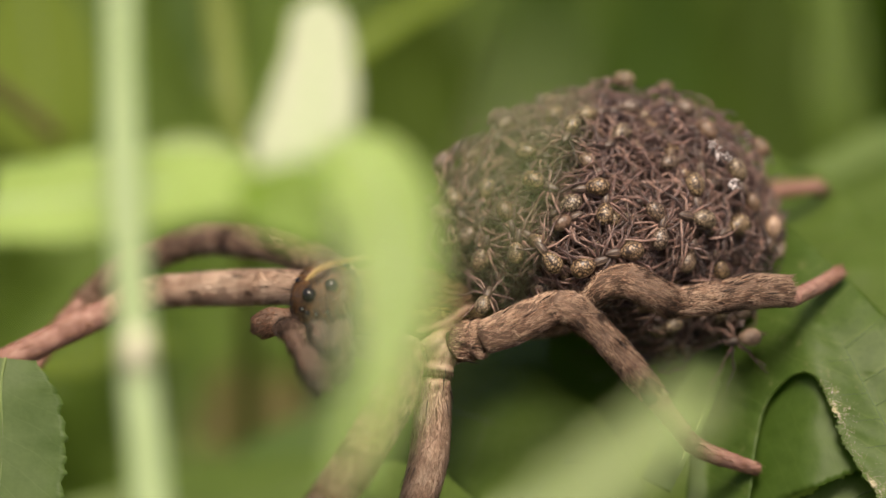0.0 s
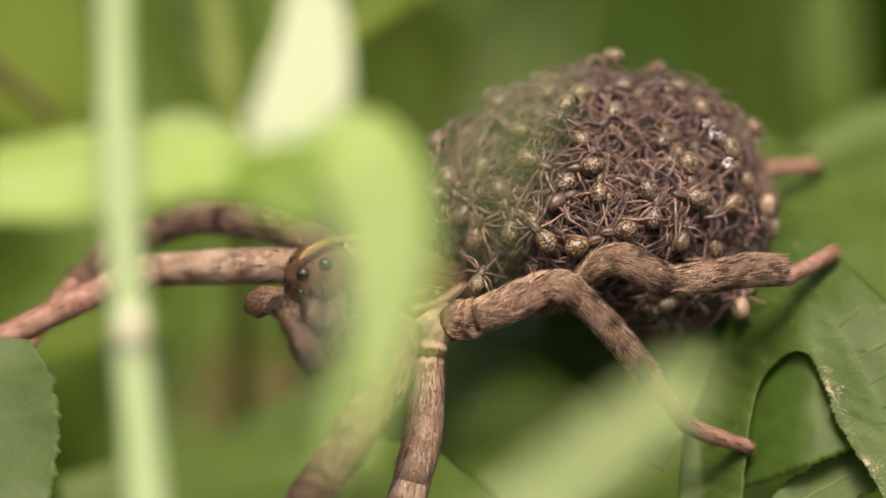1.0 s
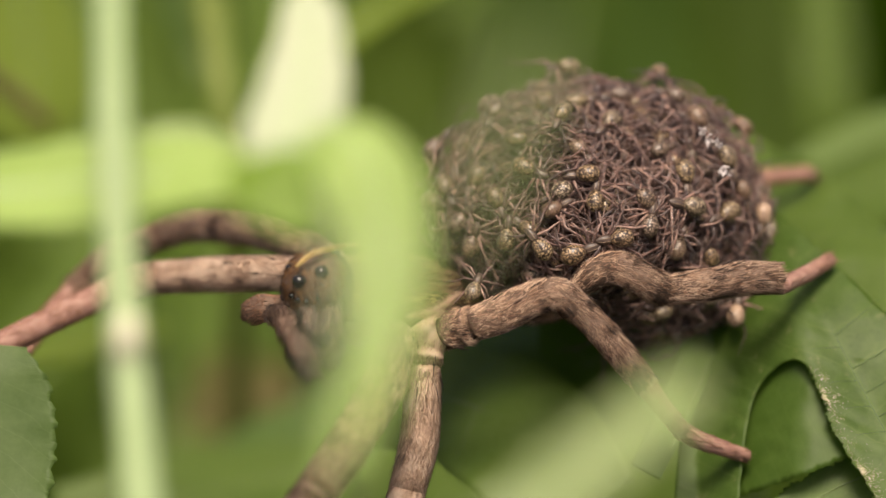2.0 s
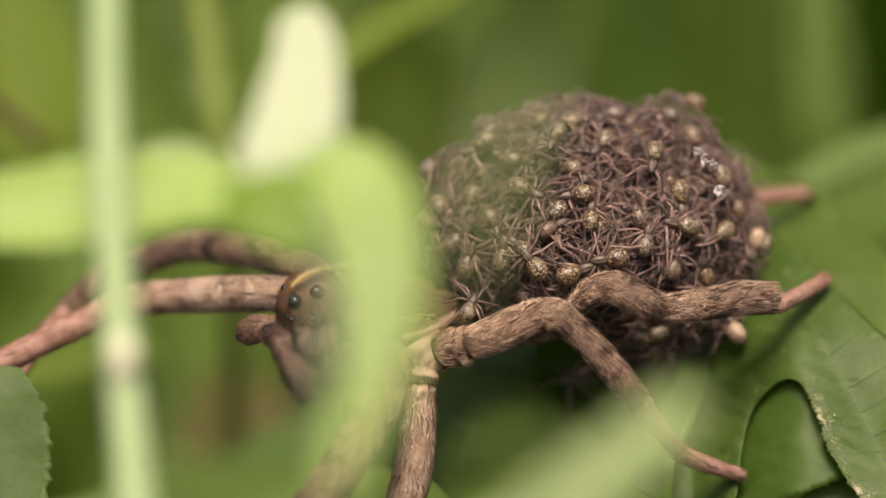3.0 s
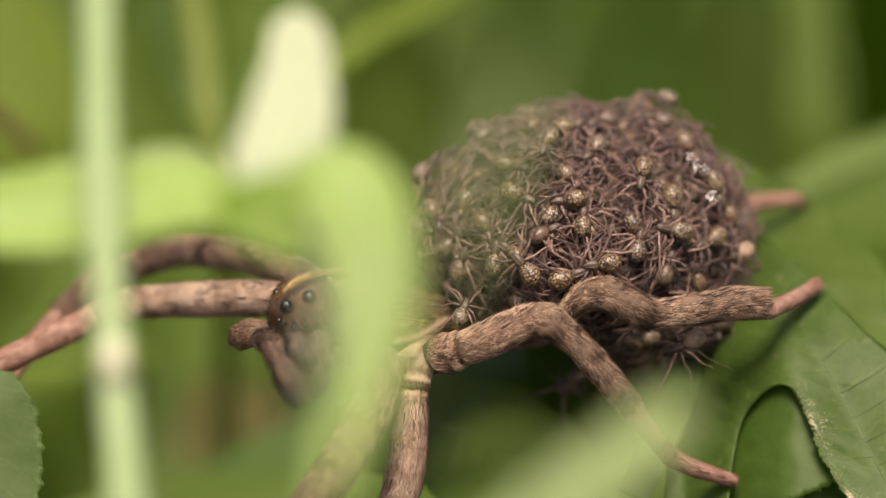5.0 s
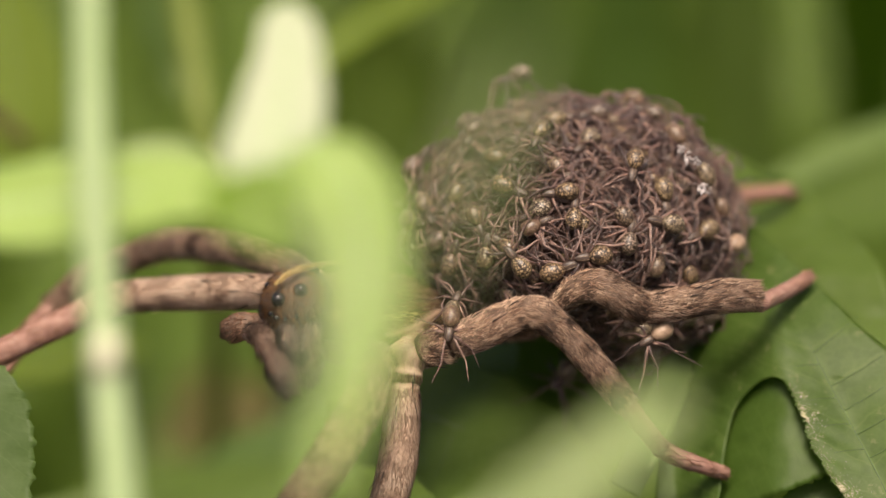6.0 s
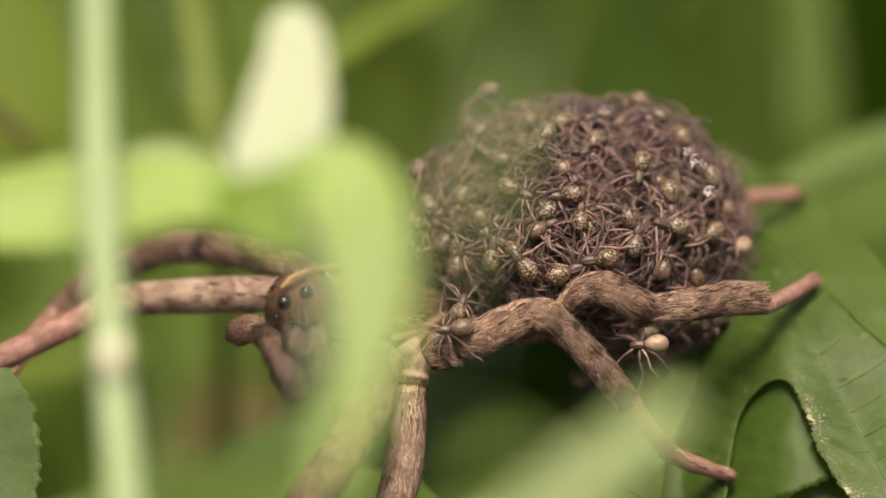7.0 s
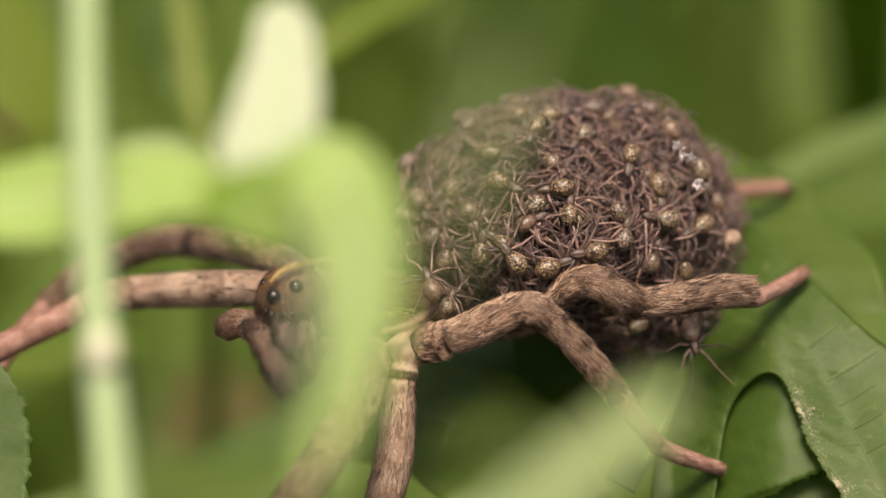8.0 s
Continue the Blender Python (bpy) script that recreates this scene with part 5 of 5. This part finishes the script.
def build_mat():
    """Countless small limbs packed between the young ones."""
    rng = random.Random(5)
    bm = bmesh.new()
    for _ in range(3900):
        v = Vector((rng.gauss(0, 1), rng.gauss(-0.3, 1), rng.gauss(0, 1))).normalized()
        if v.z < -0.93:
            continue
        m = on_brood(*v, rng.uniform(0, 360), rng.uniform(-1.25, 0.3) + 0.55 * max(0.0, rng.gauss(-0.3, 0.9)))
        p = m.translation / MM
        a, b, n = m.col[0].to_3d(), m.col[1].to_3d(), m.col[2].to_3d()
        l, w = rng.uniform(0.45, 1.25), rng.choice((0.04, 0.055, 0.07, 0.085, 0.105))
        knee = p + n * rng.uniform(0.0, 0.45) + b * rng.uniform(-0.12, 0.12)
        start = p - a * l + n * rng.uniform(-0.5, 0.1)
        shin = p + a * l * 0.8 + b * rng.uniform(-0.35, 0.35) + n * rng.uniform(-0.3, 0.25)
        foot = shin + a * l * 0.7 + b * rng.uniform(-0.3, 0.3) - n * rng.uniform(0.0, 0.5)
        tube(bm, [start, start.lerp(knee, 0.5), start.lerp(knee, 0.93), knee.lerp(shin, 0.12), knee.lerp(shin, 0.9), shin.lerp(foot, 0.15), foot],
             [w * 0.7, w, w * 0.75, w * 0.8, w * 0.55, w * 0.4, w * 0.15], 11, 5)
        if rng.random() < 0.35:
            for q in range(3):
                c = knee.lerp(shin, rng.random())
                tube(bm, [c, c + n * rng.uniform(0.1, 0.3) + b * rng.uniform(-0.25, 0.25) + a * 0.12], [0.014, 0.005], 3, 3)
    for v in bm.verts:
        v.co *= MM
    ob = new("brood_limbs", mesh_of("brood_limbs", bm, PACKED_LEG))
    tagged(ob, "tangle of tiny brown spiderling legs on the mother's back", "spiderlings", kind="stuff")


def build_silk():
    """Crumpled white shreds of the old egg sac caught among the young."""
    rng = random.Random(9)
    ob = thing("egg_sac_shred", (15.8, 3.3, 303.6), "white crumpled shreds of egg silk among the spiderlings", "egg silk")
    for spot, r in (((15.5, 4.1, 304.5), 0.36), ((15.9, 4.0, 304.1), 0.34), ((16.35, 3.6, 302.6), 0.38), ((15.1, 4.2, 304.9), 0.22)):
        c = Vector(spot)
        for _ in range(7):
            a = c + Vector((rng.uniform(-r, r), rng.uniform(-r, r), rng.uniform(-r, r))) * 0.6
            e = a + Vector((rng.uniform(-r, r), rng.uniform(-r, r), rng.uniform(-r, r)))
            bm = bmesh.new()
            tube(bm, [a, (a + e) / 2 + Vector((rng.uniform(-r, r), 0, rng.uniform(-r, r))) * 0.5, e], [0.05, 0.14, 0.04], 7, 6, 0.5, 0, 0.4)
            part("shred", bm, SILK, ob)


brood = build_brood()
build_mat()
build_silk()


# young ones that clamber about: seconds, place, outward way, heading
CLIMBS = []
CLIMBS.append([
    (0.0, (17.77, 12.17, 302.42), (0.74, 0.13, 0.66), (-0.66, 0.33, 0.67)),
    (0.6, (17.39, 12.20, 302.50), (0.71, 0.14, 0.69), (-0.69, 0.32, 0.65)),
    (1.2, (17.83, 12.12, 302.31), (0.75, 0.12, 0.65), (-0.65, 0.33, 0.69)),
    (1.7, (17.45, 12.16, 302.42), (0.72, 0.13, 0.68), (-0.68, 0.31, 0.66)),
    (2.8, (16.15, 13.05, 304.43), (0.49, 0.20, 0.85), (-0.87, 0.21, 0.45)),
    (3.1, (13.99, 13.25, 305.14), (0.31, 0.23, 0.92), (-0.95, 0.07, 0.30)),
    (3.4, (12.67, 13.29, 305.42), (0.20, 0.25, 0.95), (-0.98, -0.02, 0.22)),
    (3.7, (12.19, 13.12, 305.12), (0.18, 0.25, 0.95), (-0.98, -0.02, 0.19)),
    (5.0, (12.29, 13.10, 305.06), (0.19, 0.25, 0.95), (-0.98, -0.02, 0.20)),
    (8.0, (12.22, 13.11, 305.09), (0.18, 0.25, 0.95), (-0.98, -0.02, 0.19)),
])
CLIMBS.append([
    (0.0, (19.17, 9.47, 297.45), (0.96, -0.17, -0.24), (0.29, 0.48, 0.83)),
    (3.0, (19.23, 9.94, 298.25), (0.99, -0.13, -0.09), (0.14, 0.48, 0.87)),
    (4.0, (18.87, 10.69, 299.59), (0.98, -0.04, 0.18), (-0.14, 0.46, 0.88)),
    (4.3, (18.39, 11.24, 300.62), (0.92, 0.03, 0.39), (-0.36, 0.42, 0.83)),
    (4.6, (17.71, 12.10, 302.35), (0.75, 0.12, 0.65), (-0.65, 0.33, 0.69)),
    (4.9, (15.07, 13.14, 304.84), (0.40, 0.22, 0.89), (-0.92, 0.13, 0.38)),
    (5.2, (10.80, 13.23, 305.70), (0.06, 0.26, 0.96), (-1.00, -0.04, 0.08)),
    (5.8, (7.22, 12.95, 305.88), (-0.19, 0.26, 0.95), (-0.98, -0.13, -0.16)),
    (6.3, (4.48, 12.99, 306.81), (-0.33, 0.25, 0.91), (-0.94, -0.17, -0.29)),
    (6.5, (5.19, 12.99, 306.57), (-0.30, 0.26, 0.92), (-0.71, -0.70, -0.04)),
    (6.7, (5.77, 12.84, 306.03), (-0.28, 0.26, 0.92), (-0.93, -0.32, -0.19)),
    (6.9, (4.85, 12.63, 305.82), (-0.35, 0.26, 0.90), (-0.93, -0.25, -0.29)),
    (7.0, (3.77, 12.31, 305.42), (-0.43, 0.25, 0.87), (-0.89, -0.29, -0.36)),
    (7.2, (2.34, 11.74, 304.62), (-0.55, 0.23, 0.80), (-0.82, -0.33, -0.47)),
    (7.4, (1.24, 11.31, 304.06), (-0.64, 0.21, 0.74), (-0.75, -0.37, -0.55)),
    (7.5, (0.88, 10.96, 303.44), (-0.70, 0.20, 0.68), (-0.69, -0.42, -0.59)),
    (8.0, (0.16, 9.69, 301.14), (-0.91, 0.12, 0.40), (-0.41, -0.45, -0.79)),
])
CLIMBS.append([
    (0.0, (9.93, 13.11, 305.73), (0.00, 0.27, 0.96), (-1.00, 0.03, -0.01)),
    (1.2, (9.44, 13.09, 305.81), (-0.03, 0.27, 0.96), (-1.00, -0.02, -0.03)),
    (1.4, (8.55, 13.2, 305.9), (-0.3, -0.6, 0.75), (-0.6, 0.1, 0.8)),
    (1.5, (8.5, 13.2, 305.7), (-0.3, -0.9, 0.3), (-0.1, -0.25, 0.96)),
    (1.7, (8.3, 13.1, 305.7), (-0.3, -0.9, 0.3), (-0.25, -0.25, 0.93)),
    (2.2, (6.39, 11.17, 306.10), (-0.24, 0.12, 0.96), (-0.51, -0.86, -0.02)),
    (2.8, (4.27, 5.55, 304.63), (-0.37, -0.38, 0.85), (-0.58, -0.62, -0.53)),
    (3.1, (2.27, 6.75, 303.95), (-0.58, -0.25, 0.78), (-0.81, 0.24, -0.53)),
    (3.4, (1.45, 10.55, 302.40), (-0.77, 0.18, 0.61), (-0.33, 0.70, -0.64)),
    (3.7, (0.71, 9.85, 301.23), (-0.89, 0.13, 0.43), (-0.44, -0.16, -0.88)),
    (4.0, (-0.05, 6.96, 301.22), (-0.89, -0.21, 0.40), (-0.03, -0.86, -0.51)),
    (4.3, (-0.24, 6.70, 300.57), (-0.92, -0.24, 0.30), (-0.28, -0.12, -0.95)),
    (5.2, (0.13, 8.09, 298.11), (-0.99, -0.05, -0.16), (0.14, 0.33, -0.93)),
    (8.0, (-0.03, 7.75, 297.55), (-0.96, -0.09, -0.26), (0.27, -0.53, -0.80)),
])
CLIMBS.append([
    (0.0, (12.98, 13.18, 305.11), (0.24, 0.24, 0.94), (0.10, -0.97, 0.23)),
    (1.2, (12.92, 13.15, 305.05), (0.23, 0.24, 0.94), (0.10, -0.97, 0.23)),
    (1.7, (12.86, 13.20, 305.17), (0.23, 0.24, 0.94), (0.08, -0.97, 0.23)),
    (2.3, (13.21, 8.78, 305.85), (0.29, -0.16, 0.94), (-0.04, -0.99, -0.16)),
    (2.8, (12.78, 5.20, 304.69), (0.30, -0.48, 0.82), (-0.17, -0.88, -0.45)),
    (3.1, (12.47, 3.98, 303.97), (0.29, -0.60, 0.75), (-0.13, -0.80, -0.59)),
    (4.0, (12.61, 3.90, 303.85), (0.31, -0.61, 0.73), (-0.14, -0.79, -0.60)),
    (4.5, (12.29, 3.54, 303.67), (0.29, -0.64, 0.71), (-0.15, -0.76, -0.63)),
    (8.0, (12.36, 3.63, 303.72), (0.29, -0.63, 0.72), (-0.15, -0.77, -0.62)),
])
CLIMBS.append([
    (0.0, (0.73, 5.23, 299.87), (-0.87, -0.45, 0.21), (0.28, -0.79, -0.54)),
    (4.0, (0.73, 5.17, 299.71), (-0.87, -0.46, 0.19), (0.28, -0.77, -0.57)),
    (4.6, (0.92, 4.75, 299.50), (-0.84, -0.52, 0.15), (0.37, -0.76, -0.53)),
    (5.2, (1.90, 3.41, 298.33), (-0.72, -0.69, -0.06), (0.65, -0.64, -0.41)),
    (5.8, (2.07, -0.96, 297.05), (0.00, -0.75, 0.66), (0.02, -0.66, -0.75)),
    (6.3, (2.02, -2.80, 295.58), (0.00, -0.75, 0.66), (-0.24, -0.64, -0.73)),
    (6.6, (1.49, -2.80, 295.58), (0.00, -0.75, 0.66), (-0.24, -0.64, -0.73)),
    (6.9, (1.77, -2.66, 296.02), (0.00, -0.75, 0.66), (-0.92, -0.26, -0.30)),
    (7.1, (1.81, -2.05, 296.93), (0.00, -0.75, 0.66), (-0.97, 0.16, 0.18)),
    (7.3, (1.38, -0.78, 297.59), (0.00, -0.75, 0.66), (-0.63, 0.51, 0.58)),
    (8.0, (1.19, -0.57, 298.24), (0.00, -0.75, 0.66), (-0.28, 0.63, 0.72)),
])
CLIMBS.append([
    (0.0, (16.82, 3.12, 293.42), (0.00, -0.75, 0.66), (-0.98, -0.14, -0.16)),
    (0.6, (16.02, 3.06, 293.23), (0.00, -0.75, 0.66), (-0.67, 0.49, 0.55)),
    (0.9, (17.42, 4.40, 294.13), (0.00, -0.75, 0.66), (0.18, 0.65, 0.74)),
    (1.7, (17.36, 4.42, 294.19), (0.00, -0.75, 0.66), (0.18, 0.65, 0.74)),
    (3.4, (17.32, 4.47, 294.34), (0.00, -0.75, 0.66), (-0.76, 0.43, 0.49)),
    (4.0, (16.20, 2.35, 294.30), (0.00, -0.75, 0.66), (-0.94, -0.22, -0.25)),
    (4.6, (15.45, 1.39, 294.57), (0.00, -0.75, 0.66), (-0.89, -0.31, -0.35)),
    (5.2, (14.43, 0.41, 294.78), (0.00, -0.75, 0.66), (-0.90, -0.28, -0.32)),
    (6.3, (13.28, -1.00, 295.31), (0.00, -0.75, 0.66), (-0.83, -0.37, -0.42)),
    (6.5, (13.47, -1.04, 295.19), (0.00, -0.75, 0.66), (-0.83, -0.37, -0.42)),
    (6.7, (13.09, -1.10, 295.01), (0.00, -0.75, 0.66), (-0.99, -0.09, -0.10)),
    (7.0, (12.62, -1.08, 295.07), (0.00, -0.75, 0.66), (-1.00, -0.02, -0.03)),
    (7.2, (12.25, -1.11, 294.98), (0.00, -0.75, 0.66), (-0.78, -0.42, -0.47)),
    (7.3, (13.96, -1.46, 294.32), (0.00, -0.75, 0.66), (-0.80, -0.39, -0.45)),
    (7.4, (14.17, -1.57, 294.03), (0.00, -0.75, 0.66), (-0.98, -0.12, -0.14)),
    (7.6, (14.04, -1.53, 294.13), (0.00, -0.75, 0.66), (-0.95, -0.20, -0.23)),
    (7.8, (14.76, -0.49, 294.05), (0.00, -0.75, 0.66), (-0.50, -0.57, -0.65)),
    (8.0, (16.04, 1.10, 294.15), (0.00, -0.75, 0.66), (0.20, -0.65, -0.73)),
])
CLIMBS.append([
    (0.0, (10.89, 7.79, 291.62), (0.00, -0.75, 0.66), (-0.82, -0.38, -0.43)),
    (1.7, (10.72, 7.74, 291.47), (0.00, -0.75, 0.66), (-0.81, -0.38, -0.44)),
    (2.8, (8.48, 6.39, 290.56), (0.00, -0.75, 0.66), (-0.79, -0.40, -0.46)),
    (3.4, (8.54, 6.36, 290.46), (0.00, -0.75, 0.66), (-0.79, -0.40, -0.46)),
    (5.2, (8.61, 6.34, 290.40), (0.00, -0.75, 0.66), (-0.79, -0.40, -0.46)),
    (6.5, (8.87, 6.28, 290.21), (0.00, -0.75, 0.66), (0.13, -0.66, -0.74)),
    (6.9, (9.69, 6.28, 290.21), (0.00, -0.75, 0.66), (0.92, -0.25, -0.29)),
    (7.3, (10.89, 7.49, 290.69), (0.00, -0.75, 0.66), (0.79, 0.40, 0.46)),
    (8.0, (10.98, 7.59, 291.00), (0.00, -0.75, 0.66), (0.79, 0.40, 0.46)),
])
CLIMBS.append([
    (0.0, (18.33, 6.59, 298.56), (0.87, -0.47, 0.14), (-0.11, -0.47, -0.88)),
    (1.7, (18.40, 6.73, 298.58), (0.88, -0.46, 0.14), (-0.11, -0.49, -0.87)),
    (2.8, (18.12, 6.23, 298.49), (0.86, -0.50, 0.12), (-0.21, -0.55, -0.81)),
    (3.4, (17.89, 5.89, 298.46), (0.84, -0.53, 0.11), (-0.34, -0.67, -0.66)),
    (3.8, (17.65, 5.57, 298.59), (0.83, -0.55, 0.10), (-0.49, -0.80, -0.34)),
    (4.2, (17.54, 5.44, 298.71), (0.82, -0.56, 0.09), (-0.56, -0.83, -0.05)),
    (8.0, (17.49, 5.39, 298.81), (0.82, -0.56, 0.09), (-0.57, -0.82, 0.05)),
])


def climber(number):
    pale = number in (5, 7)
    ob = young_prototype(20 + number, 1.5 if number == 1 else 0.1, YOUNG_PALE if pale else YOUNG)
    tagged(ob, "tiny spiderling with a plain cream abdomen clinging to the brood" if pale else "tiny brown spiderling clambering over the brood", "spiderling", "spiderlings that clamber about")
    return ob


climbers = [climber(k) for k in range(len(CLIMBS))]


def swell(p):
    """How far the brood bulges at a place."""
    v = (Vector(p) - BROOD_CENTRE).normalized()
    return max(0.0, 0.9 * noise.noise(v * 1.9 + Vector((3, 1, 5))))


def motions():
    for k, (ob, rows) in enumerate(zip(climbers, CLIMBS)):
        walk(ob, [(t, perch(Vector(p) + Vector(n) * (0 if k in (5, 6) else swell(p)), n, a)) for t, p, n, a in rows])
    # the climbing ones row their legs, neighbours out of step
    for k, ob in enumerate(climbers):
        limbs = [o for o in ob.children if o.name.startswith("leg")]
        for q, limb in enumerate(limbs):
            step = 1 if q % 2 else -1
            walk(limb, [(s * 0.25, pose(0, 0, 0, 0, 0, 9 * step * math.sin(s * 2.1 + k))) for s in range(33)])


motions()
